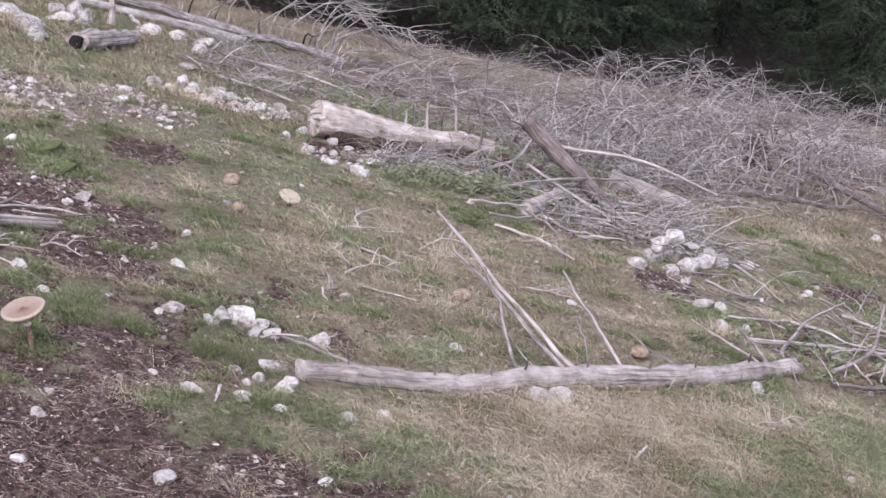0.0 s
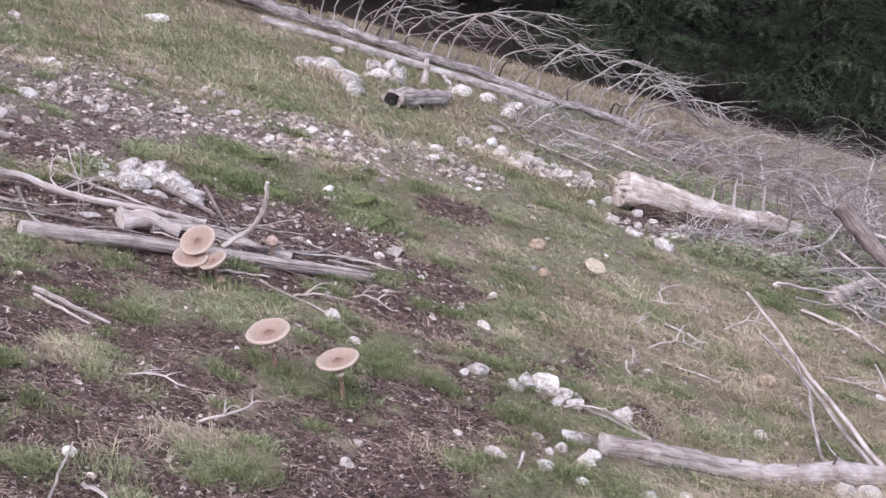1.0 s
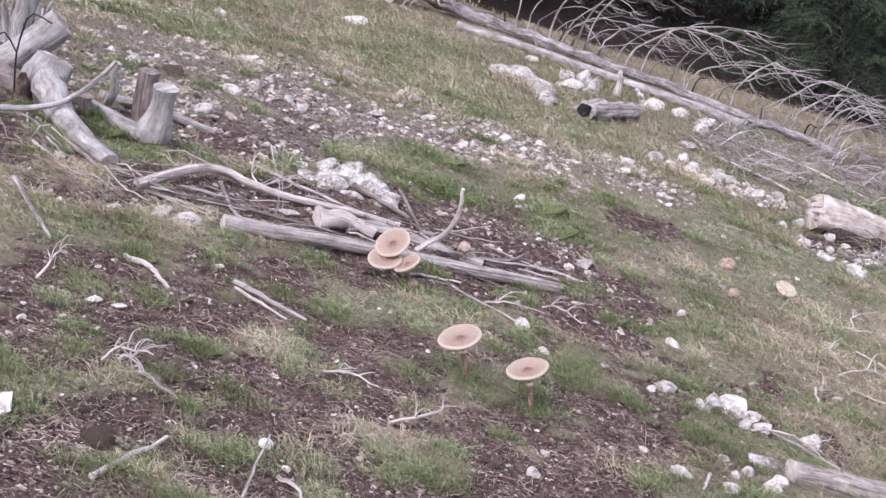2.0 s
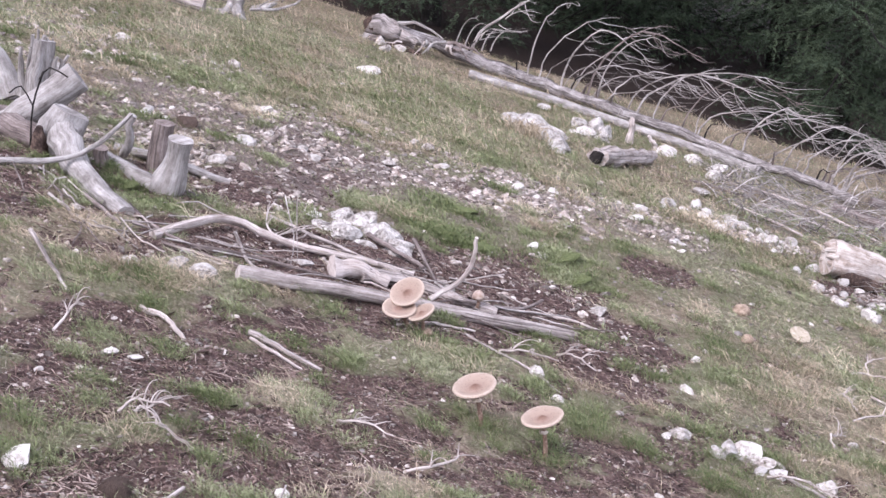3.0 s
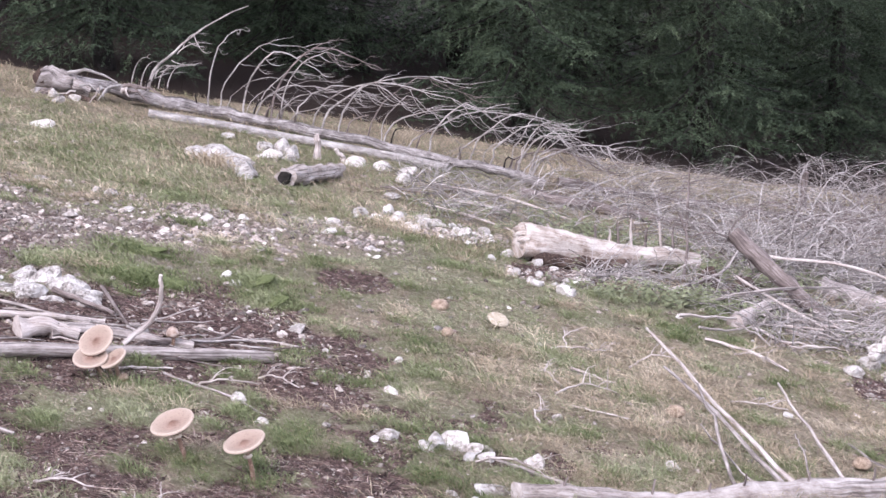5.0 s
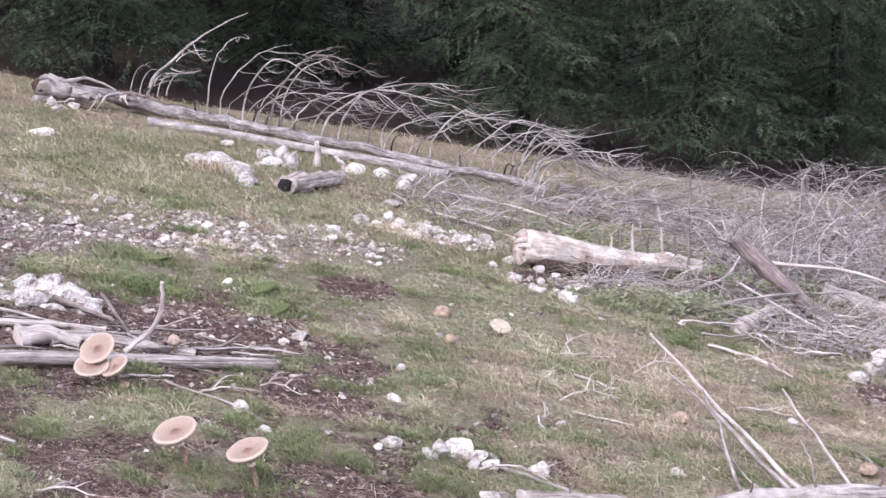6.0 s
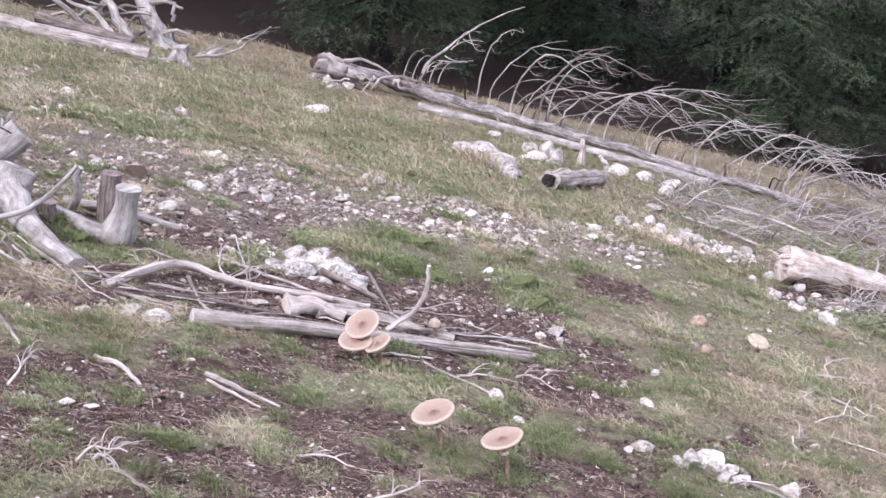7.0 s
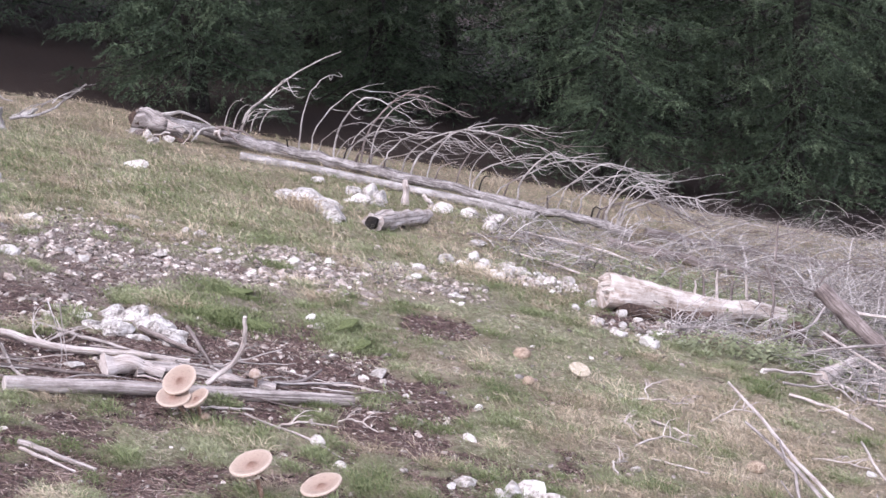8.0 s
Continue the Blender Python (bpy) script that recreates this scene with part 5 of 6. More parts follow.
cairn = thing("boulder", on_ground(-0.52, 14.2), "rugged white boulder broken into lumps below the fallen spruce", "boulder")
for k, (x, y, sx, sy, sz, turn) in enumerate(((-0.60, 14.3, 0.2, 0.2, 0.26, 20), (-0.48, 14.32, 0.22, 0.2, 0.32, 60), (-0.36, 14.25, 0.18, 0.2, 0.24, -20), (-0.52, 14.12, 0.24, 0.2, 0.17, 10), (-0.37, 14.08, 0.2, 0.16, 0.15, 40))):
    me = stone_mesh("rock", 452 + k, STONE if k % 2 else ROCK, 14, 3, 0.9)
    me.transform(Matrix.LocRotScale(on_ground(x, y, -0.04), Euler((0.1, 0.15, radians(turn))), (sx, sy, sz)))
    part("rock", me, cairn)
ledge = thing("boulder", on_ground(-1.4, 7.85), "rugged cracked pale limestone ledge half sunk in dark soil", "boulder")
for k, (x, y, z, sx, sy, sz, turn) in enumerate(((-1.58, 8.06, -0.03, 0.17, 0.16, 0.12, -30), (-1.47, 8.03, -0.03, 0.14, 0.18, 0.15, -40), (-1.38, 7.93, -0.03, 0.14, 0.17, 0.22, -35), (-1.31, 7.86, -0.03, 0.13, 0.19, 0.23, -30),
    (-1.25, 7.75, -0.03, 0.12, 0.14, 0.18, -45), (-1.22, 7.66, -0.02, 0.10, 0.10, 0.10, -20), (-1.52, 7.76, -0.02, 0.22, 0.17, 0.11, -12), (-1.63, 7.80, -0.02, 0.16, 0.12, 0.07, 10), (-1.39, 7.66, -0.02, 0.13, 0.09, 0.07, -30))):
    me = stone_mesh("rock", 470 + k, ROCK, 16, 3, 0.85)
    me.transform(Matrix.LocRotScale(on_ground(x, y, z), Euler((0.05, 0.2, radians(turn))), (sx * 1.3, sy * 1.3, sz * 1.15)))
    part("rock", me, ledge)


def scatter_spots(rng, count, near=3.3, far=18.5, weight=None):
    """Random places over the visible hillside; nearer ones are likelier."""
    dice = np.random.default_rng(rng.randrange(10**6))
    out, have = [], 0
    while have < count:
        y = near * (far / near) ** dice.random(4 * count)
        x = -0.45 * y - 0.4 + (1.03 * y + 0.8) * dice.random(4 * count)
        keep = np.ones(len(x), bool) if weight is None else dice.random(len(x)) < weight(x, y)
        out.append(np.stack([x[keep], y[keep]], 1))
        have += len(out[-1])
    return np.concatenate(out)[:count]


def stony(x, y):
    band = np.maximum.reduce([blob(x, y, -2.9, 9.9, 1.6, 0.9, -12), blob(x, y, -1.3, 10.4, 1.3, 1.0, -10), 0.8 * blob(x, y, -0.3, 10.6, 0.9, 0.8, -10), 0.6 * blob(x, y, -2.7, 8.6, 1.3, 0.9), blob(x, y, 0.75, 11.55, 0.8, 0.4, -15), 0.9 * blob(x, y, 1.7, 10.45, 0.7, 0.35, 20), 0.8 * blob(x, y, -4.3, 11.4, 1.3, 1.0)])
    n = 0.36 + 1.5 * patchy(x, y, 1.9, 15) + 1.1 * patchy(x, y, 4.5, 16)
    return np.clip(0.008 + (1.1 * band * (1 - 0.45 * lookup(GREEN, x, y)) + 0.07 * lookup(BARE, x, y)) * np.maximum(0.1, n), 0, 1)


CRUMB = mottled("soil_crumb", [(0.3, (0.03, 0.02, 0.016)), (0.5, (0.085, 0.058, 0.047)), (0.7, (0.17, 0.125, 0.105))], 12, bump=0.5, per_island=0.5)


def heap_of(name, spots, sizes, kinds, mat, label, category, seed, sink=0.1, tilt=0.35):
    """Many small stones in one mesh."""
    dice = np.random.default_rng(seed)
    n = len(spots)
    pick, turn = dice.integers(0, len(kinds), n), dice.random(n) * 6.283
    tx, ty = dice.normal(0, tilt, n), dice.normal(0, tilt, n)
    scale = np.stack([sizes * dice.uniform(0.8, 1.7, n), sizes, sizes * dice.uniform(0.6, 1.1, n)], 1)
    z = ground_many(spots[:, 0], spots[:, 1]) - sink * sizes
    V, F, o = [], [], 0
    for k, (vs, fs) in enumerate(kinds):
        idx = np.nonzero(pick == k)[0]
        p = vs[None] * scale[idx][:, None]
        c, s = np.cos(ty[idx])[:, None], np.sin(ty[idx])[:, None]
        p = np.stack([p[..., 0] * c + p[..., 2] * s, p[..., 1], p[..., 2] * c - p[..., 0] * s], -1)
        c, s = np.cos(tx[idx])[:, None], np.sin(tx[idx])[:, None]
        p = np.stack([p[..., 0], p[..., 1] * c - p[..., 2] * s, p[..., 1] * s + p[..., 2] * c], -1)
        c, s = np.cos(turn[idx])[:, None], np.sin(turn[idx])[:, None]
        p = np.stack([p[..., 0] * c - p[..., 1] * s, p[..., 0] * s + p[..., 1] * c, p[..., 2]], -1)
        p += np.stack([spots[idx, 0], spots[idx, 1], z[idx]], 1)[:, None]
        V.append(p.reshape(-1, 3))
        F.append((np.arange(len(idx))[:, None, None] * len(vs) + fs[None] + o).reshape(-1, 3))
        o += len(idx) * len(vs)
    me = mesh_of(name, np.concatenate(V).tolist(), np.concatenate(F).tolist(), mat, smooth_faces=False)
    tagged(new(name, me), label, category, kind="stuff")


def chips():
    """Broken limestone, too much of it to count."""
    rng = random.Random(17)
    dice = np.random.default_rng(18)
    blocks, crumbs = [], []
    for k in range(8):
        me = stone_mesh("chip", 70 + k, STONE, 9, 1, 0.6)
        blocks.append((np.array([v.co for v in me.vertices]), np.array([p.vertices for p in me.polygons])))
        bpy.data.meshes.remove(me)
        v = np.array([(0.5, 0, 0), (0, 0.5, 0), (-0.5, 0, 0), (0, -0.5, 0), (0.1, 0.05, 0.36), (0, 0, -0.3)]) * (1 + 0.35 * dice.normal(0, 1, (6, 1)).clip(-1, 1)) + dice.normal(0, 0.07, (6, 3)) + (0, 0, 0.12)
        crumbs.append((v, np.array([(0, 1, 4), (1, 2, 4), (2, 3, 4), (3, 0, 4), (1, 0, 5), (2, 1, 5), (3, 2, 5), (0, 3, 5)])))

    def closer(spots):
        return 0.45 + 0.55 * smooth(5.5, 8.5, spots[:, 1])

    spots = scatter_spots(rng, 14500, 3.3, 16.5, stony)
    heap_of("scree", spots, (0.012 + 0.066 * dice.random(14500) ** 2.6) * closer(spots), blocks, SCREE, "band of broken white limestone on bare soil", "scree", 51)
    spots = scatter_spots(rng, 34000, 3.3, 16.5, lambda x, y: np.clip(0.04 + 0.55 * lookup(BARE, x, y) + stony(x, y), 0, 1))
    heap_of("gravel", spots, (0.006 + 0.022 * dice.random(34000) ** 2.2) * closer(spots), crumbs, SCREE, "small pale limestone chips strewn over the soil", "gravel", 52)
    spots = scatter_spots(rng, 15000, 3.3, 10.5, lambda x, y: lookup(BARE, x, y))
    heap_of("soil_crumbs", spots, 0.008 + 0.036 * dice.random(15000) ** 2.5, crumbs, CRUMB, "dark crumbs of trampled soil", "soil", 53, 0.15)
    # loose stones that can be told apart, in the band
    for x, y in scatter_spots(rng, 70, 6.0, 15.5, stony):
        lay_stone(x, y, 0.04 + 0.085 * rng.random() ** 2.2, rng.uniform(1, 1.6), "loose white limestone in the scree", tall=0.8)
    for x, y in scatter_spots(rng, 30, 3.9, 12.0):
        lay_stone(x, y, 0.022 + 0.045 * rng.random() ** 2, rng.uniform(1, 1.4), "small white limestone in the turf")


chips()


# ---- mushrooms ----
def cap_material():
    """Parasol cap: brown middle, beige skin broken into brown scales, pale rim. v runs from the middle to the rim."""
    m, nodes, links, b = principled("parasol_cap", 0.8)
    uv = nodes.new("ShaderNodeTexCoord").outputs["UV"]
    sep = nodes.new("ShaderNodeSeparateXYZ")
    links.new(uv, sep.inputs[0])
    pos = nodes.new("ShaderNodeNewGeometry").outputs["Position"]
    base = ramp(nodes, [(0.0, (0.15, 0.088, 0.064)), (0.2, (0.20, 0.125, 0.094)), (0.34, (0.285, 0.205, 0.16)), (0.7, (0.355, 0.28, 0.222)), (0.86, (0.50, 0.41, 0.335)), (1.0, (0.45, 0.355, 0.28))])
    links.new(sep.outputs["Y"], base.inputs[0])
    v = nodes.new("ShaderNodeTexVoronoi")
    v.inputs["Scale"].default_value = 180
    links.new(pos, v.inputs["Vector"])
    flake = ramp(nodes, [(0.22, (0.34, 0.23, 0.18)), (0.45, (1, 1, 1))])
    links.new(v.outputs["Distance"], flake.inputs[0])
    patch = ramp(nodes, [(0.40, (0, 0, 0)), (0.52, (1, 1, 1))])
    links.new(tex(nodes, links, pos, 55, 3), patch.inputs[0])
    spots = mixc(nodes, links, patch.outputs[0], (1, 1, 1), flake.outputs[0])
    links.new(mixc(nodes, links, 0.42, base.outputs[0], spots, "MULTIPLY"), b.inputs["Base Color"])
    bumped(nodes, links, b, tex(nodes, links, pos, 160, 3), 0.5, 0.004)
    return m


CAP = cap_material()
GILLS = mottled("mushroom_gills", [(0.3, (0.50, 0.41, 0.31)), (0.6, (0.66, 0.58, 0.47)), (0.8, (0.74, 0.67, 0.57))], 40)
STEM = mottled("mushroom_stem", [(0.3, (0.13, 0.075, 0.052)), (0.5, (0.25, 0.165, 0.12)), (0.7, (0.42, 0.31, 0.235))], 60, fine=220)
RUST = mottled("rusty_young_cap", [(0.3, (0.18, 0.13, 0.09)), (0.5, (0.31, 0.235, 0.17)), (0.7, (0.43, 0.345, 0.265))], 40, fine=160)
PALE_CAP = mottled("pale_cap", [(0.3, (0.33, 0.28, 0.2)), (0.6, (0.46, 0.40, 0.31)), (0.8, (0.54, 0.48, 0.39))], 30)


def lathe(name, profile, m, mat, turns=28, wave=0.0, seed=0):
    """A turned form; u runs round, v along the profile from 0 to 1."""
    verts, faces, uvs = [], [], []
    n = len(profile)
    for i, (r, z) in enumerate(profile):
        for k in range(turns):
            a = 2 * math.pi * k / turns
            w = 1 + wave * (i / (n - 1)) * (noise.noise(Vector((math.cos(a) * 1.4, math.sin(a) * 1.4, seed))) + 0.4 * noise.noise(Vector((math.cos(a) * 4, math.sin(a) * 4, seed))))
            dz = wave * 0.35 * r * noise.noise(Vector((math.cos(a) * 1.5, math.sin(a) * 1.5, seed + 7)))
            verts.append(m @ Vector((r * w * math.cos(a), r * w * math.sin(a), z + dz)))
    for i in range(n - 1):
        for k in range(turns):
            k2 = (k + 1) % turns
            faces.append((i * turns + k, i * turns + k2, (i + 1) * turns + k2, (i + 1) * turns + k))
            for kk, ii in ((k, i), (k + 1, i), (k + 1, i + 1), (k, i + 1)):
                uvs.append((kk / turns, ii / (n - 1)))
    faces.append(tuple(range(turns))[::-1])
    uvs += [(0, 0)] * turns
    return mesh_of(name, verts, faces, mat, uvs)


def parasol(base, top, r, tilt, label, seed=0, dish=0.16, ring=True, group="parasol mushrooms"):
    """An open parasol: thin scaly stem with its ring, a wide shallow cap and gills below. tilt: lean to the right and towards the back, in degrees."""
    ob = thing("mushroom", base, label, "mushroom", group)
    base, top = Vector(base), Vector(top)
    stem = limb_part(ob, "stem", [base - Vector((0, 0, 0.02)), base.lerp(top, 0.5) + Vector((0.003, 0, 0)), top], 0.010, 0.0065, STEM, 500 + seed, 8, 10, 0.05, 0.001)
    m = Matrix.Translation(top) @ Euler((radians(-tilt[1]), radians(tilt[0]), 0)).to_matrix().to_4x4()
    h = r * dish
    cap = [(0.004, 0.012 + 0.05 * r), (0.10 * r, 0.011 + 0.06 * r), (0.2 * r, 0.008 + 0.02 * r), (0.36 * r, 0.006 - 0.2 * h), (0.55 * r, 0.007 + 0.0 * h), (0.75 * r, 0.009 + 0.4 * h), (0.9 * r, 0.009 + 0.75 * h), (0.98 * r, 0.007 + 0.8 * h), (1.0 * r, 0.003 + 0.6 * h)]
    hat = part("cap", lathe("cap", cap, m, CAP, 36, 0.05, seed), ob, "scaly beige cap with a brown middle")
    under = [(0.008, -0.006), (0.3 * r, -0.014), (0.6 * r, -0.012), (0.85 * r, -0.003 + 0.3 * h), (0.99 * r, 0.002 + 0.55 * h)]
    part("gills", lathe("gills", under, m, GILLS, 36, 0.05, seed), hat, "pale gills")
    if ring:
        mr = Matrix.Translation(base.lerp(top, 0.72))
        part("ring", lathe("ring", [(0.008, -0.003), (0.016, -0.006), (0.018, -0.002), (0.008, 0.004)], mr, GILLS, 14, 0.1, seed), stem, "pale ragged ring")
    return ob


def button(x, y, r, h, mat, label, seed, squash=0.75):
    """A closed round cap on a short stem."""
    p = on_ground(x, y)
    ob = thing("mushroom", p, label, "mushroom", "round young mushrooms")
    limb_part(ob, "stem", [p - Vector((0, 0, 0.01)), p + Vector((0, 0, h * 0.5)), p + Vector((0, 0, h))], 0.009, 0.008, STEM, 540 + seed, 5, 9)
    prof = [(0.003, squash * r * 1.0), (0.3 * r, squash * r * 0.96), (0.6 * r, squash * r * 0.78), (0.85 * r, squash * r * 0.45), (1.0 * r, 0.0), (0.9 * r, -0.25 * r), (0.5 * r, -0.22 * r), (0.2 * r, -0.1 * r)]
    part("cap", lathe("cap", prof, Matrix.Translation(p + Vector((0, 0, h))), mat, 22, 0.08, seed), ob)


parasol(on_ground(-0.56, 5.46), (-0.595, 5.47, -0.625), 0.083, (-13, -8), "open parasol mushroom with a scaly beige cap in grass", 1)
parasol(on_ground(-0.31, 5.36), (-0.333, 5.37, -0.672), 0.079, (-13, -3), "wide parasol mushroom with a flat scaly cap in grass", 2)
cluster = on_ground(-0.95, 6.43)
parasol(cluster + Vector((0.0, 0.03, 0)), (-1.005, 6.50, -0.705), 0.080, (-20, -27), "parasol mushroom in a tight cluster beside the pole", 3, ring=False)
parasol(cluster + Vector((-0.02, 0, 0)), (-1.03, 6.43, -0.755), 0.074, (2, -15), "parasol mushroom in a tight cluster beside the pole", 4, ring=False)
parasol(cluster + Vector((0.03, -0.01, 0)), (-0.925, 6.40, -0.752), 0.062, (-26, -8), "small parasol mushroom in a tight cluster beside the pole", 5, ring=False)
button(-0.895, 6.40, 0.024, 0.025, RUST, "rusty brown young mushroom under the cluster", 1, 0.9)
button(-0.75, 7.07, 0.030, 0.07, mottled("pinkish_cap", [(0.3, (0.30, 0.21, 0.16)), (0.5, (0.46, 0.36, 0.29)), (0.7, (0.56, 0.47, 0.40))], 40), "closed pinkish-brown mushroom behind the poles", 2, 1.1)
button(0.60, 8.74, 0.055, 0.02, RUST, "round ochre-brown mushroom cap in the grass", 3, 0.7)
button(0.59, 8.02, 0.035, 0.02, RUST, "small rusty mushroom in the grass", 4, 0.9)
p = on_ground(0.90, 8.40)
flat = thing("mushroom", p, "flat pale cream mushroom tilted in the grass", "mushroom")
limb_part(flat, "stem", [p - Vector((0, 0, 0.01)), p + Vector((0, 0, 0.02)), p + Vector((0, 0, 0.045))], 0.012, 0.010, STEM, 560, 5, 9)
part("cap", lathe("cap", [(0.004, 0.012), (0.03, 0.012), (0.05, 0.016), (0.062, 0.014), (0.064, 0.006), (0.04, -0.006), (0.01, -0.008)], Matrix.Translation(p + Vector((0, 0, 0.045))) @ Euler((radians(14), radians(20), 0)).to_matrix().to_4x4(), PALE_CAP, 28, 0.08, 6), flat)
button(2.38, 6.55, 0.045, 0.03, RUST, "ochre mushroom half hidden behind the log", 7, 0.7)
button(1.62, 7.05, 0.05, 0.02, RUST, "brown mushroom sunk in dry grass", 8, 0.6)
DUNG = mottled("dark_brown_clod", [(0.3, (0.045, 0.03, 0.024)), (0.5, (0.10, 0.07, 0.055)), (0.7, (0.17, 0.125, 0.10))], 30, bump=0.9, distance=0.02, fine=140)
for x, y, s, seed, cuts, high in ((-1.46, 3.95, 0.10, 91, 3, 0.85), (-2.76, 9.2, 0.20, 92, 10, 0.42)):
    me = stone_mesh("clod", seed, DUNG, cuts, 3, high)
    ob = new("clod", me)
    ob.matrix_world = Matrix.LocRotScale(on_ground(x, y, -0.01), Euler((0, 0, 1)), (s, s, s))
    tagged(ob, "round dark brown clod of matted earth", "clod")


# ---- grass, herbs, moss and litter ----
def blades(name, spots, mat, label, low, high, width, lean, per, spread, seed, bent=True, grow=1.0):
    """Tufts of blades: bent ones of two pieces, or short straight ones of one; grow: how much coarser they get with distance."""
    rng = np.random.default_rng(seed)
    spots = np.asarray(spots, float)
    n = len(spots)
    far = np.hypot(spots[:, 0], spots[:, 1])
    k = rng.poisson(per, n) + 2
    idx = np.repeat(np.arange(n), k)
    m = len(idx)
    coarse = 1 + (np.clip(far[idx] / 7.0, 0.75, 1.75) - 1) * grow
    size = (0.6 + 0.8 * rng.random(n))[idx]
    off = rng.normal(0, 1, (m, 2)) * (spread * size * coarse)[:, None]
    x, y = spots[idx, 0] + off[:, 0], spots[idx, 1] + off[:, 1]
    p = np.stack([x, y, ground_many(x, y) - 0.004], 1)
    h = (low + (high - low) * rng.random(m)) * size * (0.7 + 0.3 * coarse)
    out = np.arctan2(off[:, 1], off[:, 0]) + rng.normal(0, 0.9, m)
    tip = lean * (0.35 + rng.random(m)) * h
    w = width * (0.7 + 0.6 * rng.random(m)) * coarse
    face = rng.random(m) * np.pi
    s = np.stack([np.cos(face) * w, np.sin(face) * w, 0 * w], 1) * 0.5
    d = np.stack([np.cos(out) * tip, np.sin(out) * tip, -0.217 * np.cos(out) * tip - 0.164 * np.sin(out) * tip], 1)
    z = np.stack([0 * h, 0 * h, h], 1)
    end = p + d + z * (1 - 0.22 * min(lean, 2.0))
    if bent:
        mid = p + d * 0.35 + z * 0.62
        v, c = np.stack([p - s * 0.5, mid + s, end, mid - s], 1), 4
    else:
        v, c = np.stack([p - s, p + s, end], 1), 3
    return tagged(new(name, mesh_of(name, v.reshape(-1, 3).tolist(), np.arange(c * m).reshape(-1, c).tolist(), mat, smooth_faces=False)), label, "grass", kind="stuff")


def open_turf(x, y):
    return (1 - 0.93 * lookup(BARE, x, y)) * (1 - 0.75 * np.clip(1.6 * stony(x, y), 0, 1)) * (1 - 0.97 * lookup(WOOD, x, y))


def grassy(x, y):
    return open_turf(x, y) * (0.12 + 0.88 * lookup(GREEN, x, y))


def strawy(x, y):
    return open_turf(x, y) * (1 - 0.7 * lookup(GREEN, x, y))


def clumps(rng, spots, lo, hi, many):
    """Each place becomes a thick tuft of that many tillers to the metre."""
    out = []
    for x, y in spots:
        s = rng.uniform(lo, hi)
        out += [(x + rng.gauss(0, s), y + rng.gauss(0, s)) for _ in range(int(many * s))]
    return out


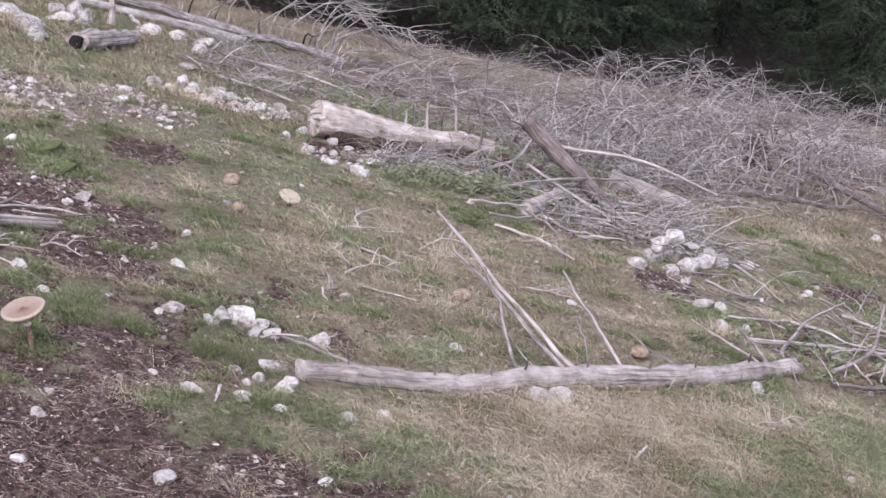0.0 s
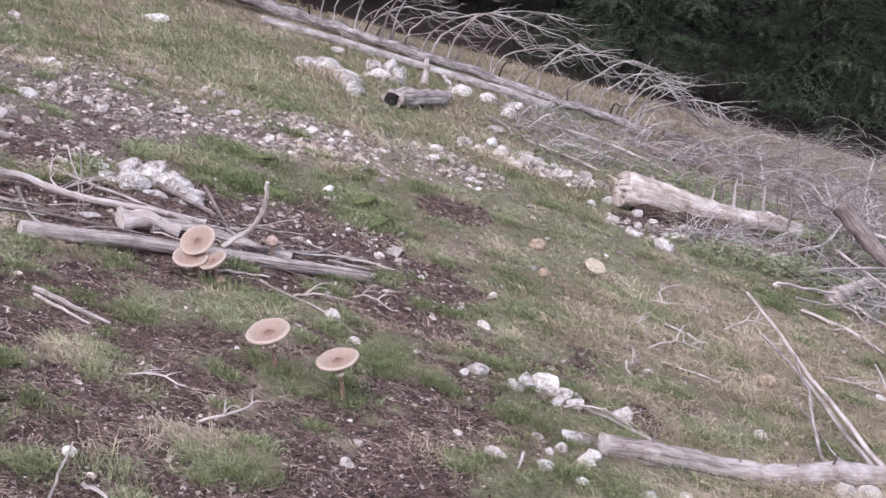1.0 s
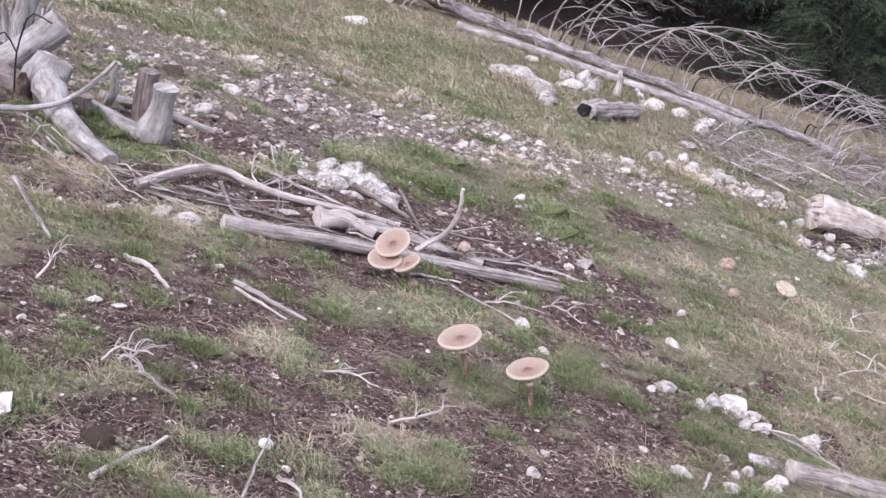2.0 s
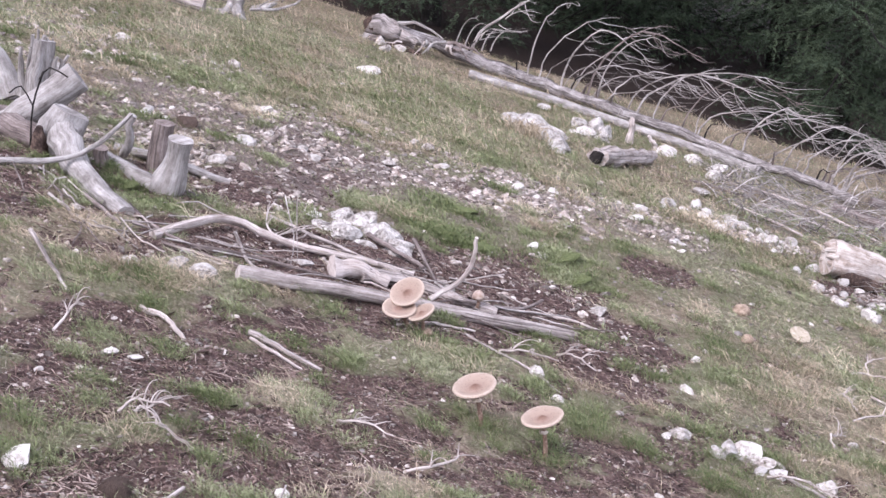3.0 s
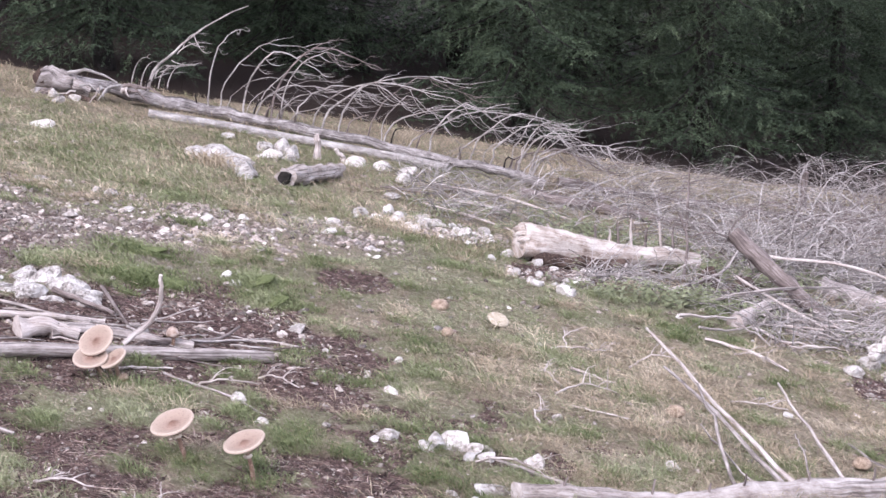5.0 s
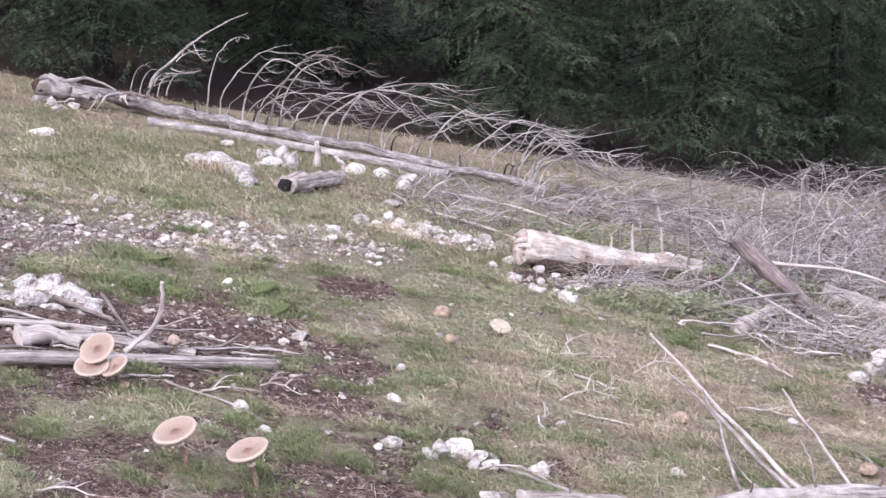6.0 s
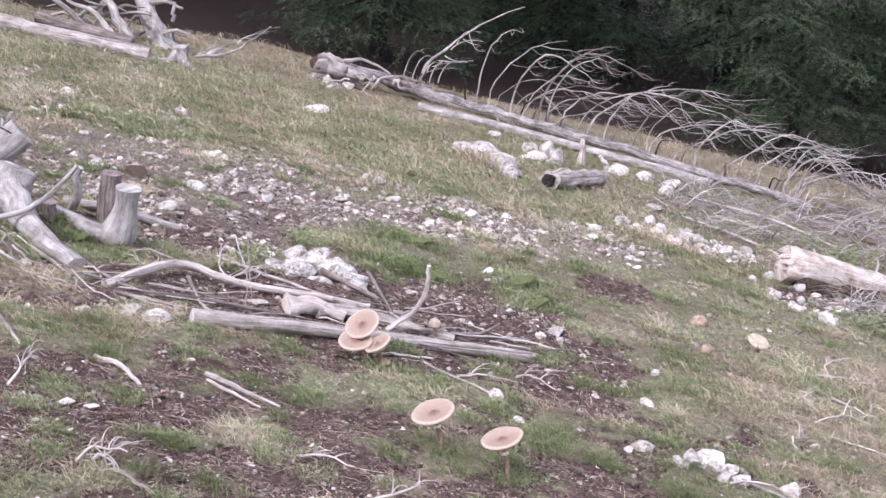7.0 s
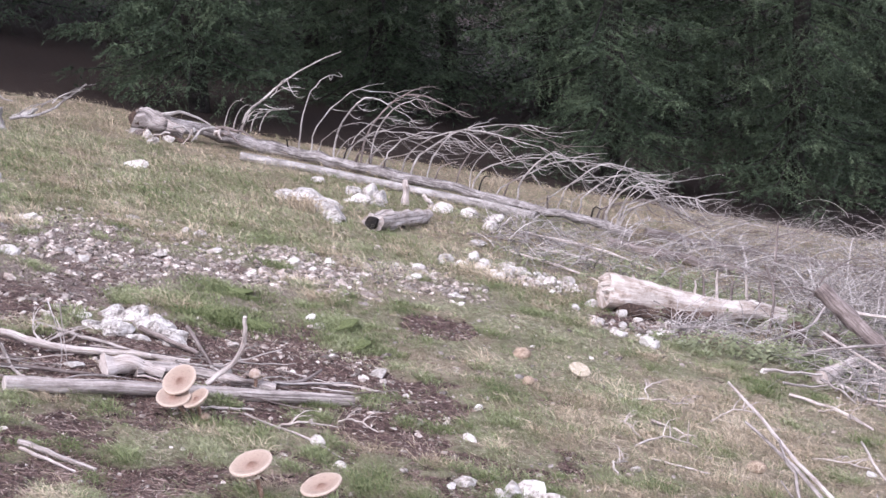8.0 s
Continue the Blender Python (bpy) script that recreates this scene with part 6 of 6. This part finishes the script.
def plant_grass():
    rng = random.Random(3)
    blades("green_grass", scatter_spots(rng, 12000, 3.3, 18.3, grassy), GREEN_BLADES, "short green pasture grass", 0.012, 0.040, 0.0034, 1.1, 15, 0.036, 3, bent=False)
    blades("dry_grass", scatter_spots(rng, 11000, 3.3, 18.3, strawy), DRY_BLADES, "dry straw-coloured grass between green tufts", 0.012, 0.036, 0.0032, 1.5, 14, 0.042, 4, bent=False)
    blades("dry_grass", scatter_spots(rng, 7000, 3.3, 14, lambda x, y: 0.35 + 0.65 * open_turf(x, y)), STRAW, "pale dead stalks lying in the turf", 0.010, 0.022, 0.0022, 5.0, 2, 0.05, 13)
    blades("green_grass", clumps(rng, scatter_spots(rng, 420, 3.5, 11.5, lambda x, y: grassy(x, y) ** 1.5 + 0.06 * (y < 8)), 0.02, 0.05, 330), GREEN_BLADES, "dense green grass tufts on the slope", 0.022, 0.058, 0.0028, 1.0, 15, 0.020, 7)
    edge = scatter_spots(rng, 150, 3.5, 9.0, lambda x, y: 4 * lookup(BARE, x, y) * (1 - lookup(BARE, x, y)) * np.where(x < 0.9, 1.0, 0.3))
    blades("green_grass", clumps(rng, edge, 0.022, 0.055, 420), GREEN_BLADES, "lush green grass tuft at the edge of bare soil", 0.022, 0.055, 0.0028, 0.9, 20, 0.020, 6)
    blades("dry_grass", clumps(rng, scatter_spots(rng, 260, 3.4, 12, strawy), 0.02, 0.06, 260), DRY_BLADES, "tuft of bleached grass", 0.03, 0.08, 0.0026, 1.5, 12, 0.026, 14)
    tall = [(rng.gauss(2.2, 0.8), rng.gauss(5.25, 0.5)) for _ in range(1900)] + [(rng.gauss(1.2, 0.5), rng.gauss(7.3, 0.6)) for _ in range(350)]
    green = lookup(GREEN, *np.array(tall).T) + [rng.gauss(0, 0.18) for _ in tall]
    blades("dry_grass", [q for q, g in zip(tall, green) if g < 0.5], DRY_BLADES, "long bleached grass bent over beside the log", 0.04, 0.11, 0.0028, 1.7, 12, 0.04, 5)
    blades("green_grass", [q for q, g in zip(tall, green) if g >= 0.42], GREEN_BLADES, "green grass mixed into bleached grass", 0.04, 0.09, 0.0028, 1.2, 11, 0.045, 10)
    blades("green_grass", scatter_spots(rng, 3400, 10.5, 18.2, grassy), GREEN_BLADES, "soft green grass of the upper meadow", 0.02, 0.06, 0.0030, 1.0, 10, 0.05, 8)
    blades("dry_grass", scatter_spots(rng, 4200, 10.5, 18.4, strawy), DRY_BLADES, "dry grass of the upper meadow", 0.02, 0.085, 0.0028, 1.3, 10, 0.05, 9)
    near = [(rng.uniform(-3.2, 3.4), rng.uniform(-1.8, 3.3)) for _ in range(2600)]
    blades("dry_grass", near, DRY_BLADES, "thin dry grass of the trodden pasture", 0.015, 0.045, 0.0032, 1.4, 9, 0.06, 17, bent=False)
    blades("green_grass", near[::2], GREEN_BLADES, "thin green grass of the trodden pasture", 0.015, 0.045, 0.0032, 1.1, 9, 0.06, 18, bent=False)
    tufts = clumps(rng, ((-0.55, 5.42), (-0.29, 5.33), (-0.2, 5.9), (-0.12, 5.8), (-0.93, 6.38), (-1.3, 6.35), (-1.9, 4.9), (-1.95, 5.2), (-1.7, 4.5), (-1.5, 4.85), (-1.2, 4.55),
        (-1.1, 5.0), (-0.9, 4.2), (-0.6, 4.4), (-2.15, 5.75), (-2.0, 6.0), (-1.6, 5.9), (-1.75, 4.15), (-1.45, 3.75), (-1.3, 4.3)), 0.03, 0.055, 420)
    blades("green_grass", tufts, GREEN_BLADES, "lush green grass tuft on bare soil", 0.025, 0.062, 0.0028, 0.9, 20, 0.022, 16)


plant_grass()
MOSS = mottled("bright_moss", [(0.3, (0.09, 0.11, 0.04)), (0.5, (0.15, 0.18, 0.07)), (0.7, (0.24, 0.27, 0.12))], 30, bump=0.8, distance=0.02, fine=120)
for k, (x, y, s, l) in enumerate(((-1.6, 8.67, 0.24, 1.0), (-1.16, 8.50, 0.42, 1.0), (-0.95, 8.45, 0.34, 1.0), (-1.12, 9.15, 0.34, 1.1), (-1.35, 8.65, 0.3, 1.1), (-0.46, 8.70, 0.34, 1.2), (-0.35, 8.3, 0.26, 1.2), (-2.3, 7.2, 0.2, 1.0), (-2.55, 7.35, 0.18, 1.1))):
    me = stone_mesh("moss_cushion", 600 + k, MOSS, 2, 3, 0.35)
    ob = new("moss_cushion", me)
    ob.matrix_world = Matrix.LocRotScale(on_ground(x, y, -0.03 * s), Euler((-0.16, 0.2, 0.3 * k)), (s * l * 0.8, s * 0.8, s * 0.4))
    tagged(ob, "bright green grassy moss cushion on dark soil", "moss", "moss cushions")
    rng = random.Random(620 + k)
    blades("green_grass", [(x + rng.gauss(0, 0.30 * s * l), y + rng.gauss(0, 0.30 * s)) for _ in range(int(560 * s))], GREEN_BLADES, "short bright grass on a moss cushion", 0.02 + 0.03 * s, 0.03 + 0.05 * s, 0.003, 0.7, 10, 0.02, 640 + k)

hollow = random.Random(81)
blades("dry_grass", [(hollow.gauss(-0.97, 0.07), hollow.gauss(12.95, 0.08)) for _ in range(40)], DRY_BLADES, "dry grass tuft under the bowed boulder", 0.05, 0.12, 0.004, 0.9, 9, 0.03, 82)

LEAF = mottled("nettle_leaf", [(0.3, (0.10, 0.115, 0.055)), (0.5, (0.185, 0.205, 0.11)), (0.7, (0.30, 0.32, 0.20))], 3, rough=0.6, bump=0.0, per_island=0.4)


def herbs(name, cx, cy, rx, ry, count, tall, seed, label):
    """A patch of leafy weeds: stalks with paired pointed leaves, too many to count."""
    rng = random.Random(seed)
    V, F = [], []
    for _ in range(count):
        x, y = rng.gauss(cx, rx), rng.gauss(cy, ry)
        p, h, a = on_ground(x, y), tall * rng.uniform(0.4, 1.1), rng.random() * 6.28
        for k in range(5):
            q = p + Vector((0.03 * math.cos(a), 0.03 * math.sin(a), 1)) * h * (k + 1) / 5
            for s in (0, math.pi):
                b = a + k * 1.57 + s + rng.gauss(0, 0.3)
                l, w = rng.uniform(0.025, 0.05), rng.uniform(0.008, 0.014)
                d, e = Vector((math.cos(b), math.sin(b), rng.uniform(-0.5, 0.3))), Vector((-math.sin(b), math.cos(b), 0))
                o = len(V)
                V += [q, q + d * l * 0.5 + e * w, q + d * l, q + d * l * 0.5 - e * w]
                F.append((o, o + 1, o + 2, o + 3))
    tagged(new(name, mesh_of(name, V, F, LEAF, smooth_faces=False)), label, "weeds", kind="stuff")


herbs("weeds", 2.35, 9.98, 0.35, 0.15, 150, 0.12, 71, "low green nettles below the pale log")
herbs("weeds", 2.0, 12.2, 0.5, 0.45, 260, 0.13, 72, "green weeds growing between dead twigs")
herbs("weeds", 3.1, 11.4, 0.5, 0.4, 300, 0.14, 73, "green weeds under the brush pile")
herbs("weeds", 3.9, 7.4, 0.45, 0.4, 120, 0.05, 74, "low green weeds among sticks")

LITTER = mottled("brown_litter", [(0.3, (0.11, 0.068, 0.055)), (0.5, (0.27, 0.19, 0.158)), (0.7, (0.54, 0.435, 0.38))], 5, bump=0.0, per_island=0.5)


def litter():
    """Bits of twig and bark lying about."""
    rng = random.Random(8)
    t = Tubes(8)

    def likely(x, y):
        heap = np.maximum.reduce([blob(x, y, -1.6, 6.9, 1.3, 0.7), blob(x, y, -2.6, 6.6, 0.6, 0.6), 0.8 * blob(x, y, 0.8, 13.3, 1.2, 1.0), blob(x, y, 2.9, 9.6, 0.9, 0.8)])
        return np.clip(0.10 + 0.6 * lookup(BARE, x, y) + 0.9 * heap, 0, 1)

    for x, y in scatter_spots(rng, 9000, 3.3, 16.5, likely):
        l, a = 0.015 + 0.11 * rng.random() ** 2.3, rng.random() * 6.28
        p = on_ground(x, y, 0.004)
        q = on_ground(x + math.cos(a) * l, y + math.sin(a) * l, 0.004 + rng.random() * 0.02)
        r = rng.uniform(0.0008, 0.0022) * (1.0 if y < 9 else 1.5)
        t.limb([p, p.lerp(q, 0.5) + Vector((rng.gauss(0, 0.025) * l, rng.gauss(0, 0.025) * l, 0.002)), q], [r, r, r * 0.6], 3, cap=False)
    for x, y in scatter_spots(rng, 5000, 3.3, 11.0, lambda x, y: lookup(BARE, x, y)):
        l, a = rng.uniform(0.008, 0.028), rng.random() * 6.28
        p, q = on_ground(x, y, 0.004), on_ground(x + math.cos(a) * l, y + math.sin(a) * l, rng.uniform(0.003, 0.012))
        r = rng.uniform(0.0018, 0.0045)
        t.limb([p, q], [r, r * 0.6], 4, cap=False, flat=0.4)
    mats = scatter_spots(rng, 5200, 3.3, 9.0, lambda x, y: np.clip((0.25 + 0.75 * lookup(BARE, x, y)) * (1 - smooth(0.2, 1.4, x)) * (0.3 + 1.3 * patchy(x, y, 4.0, 17)), 0, 1))
    blades("dry_grass", mats, LITTER, "matted dead straw on the bare soil", 0.006, 0.014, 0.0024, 4.5, 9, 0.05, 12)
    tagged(new("twig_litter", t.mesh("twig_litter", LITTER)), "brown twig and bark litter on the soil", "litter", kind="stuff")


litter()
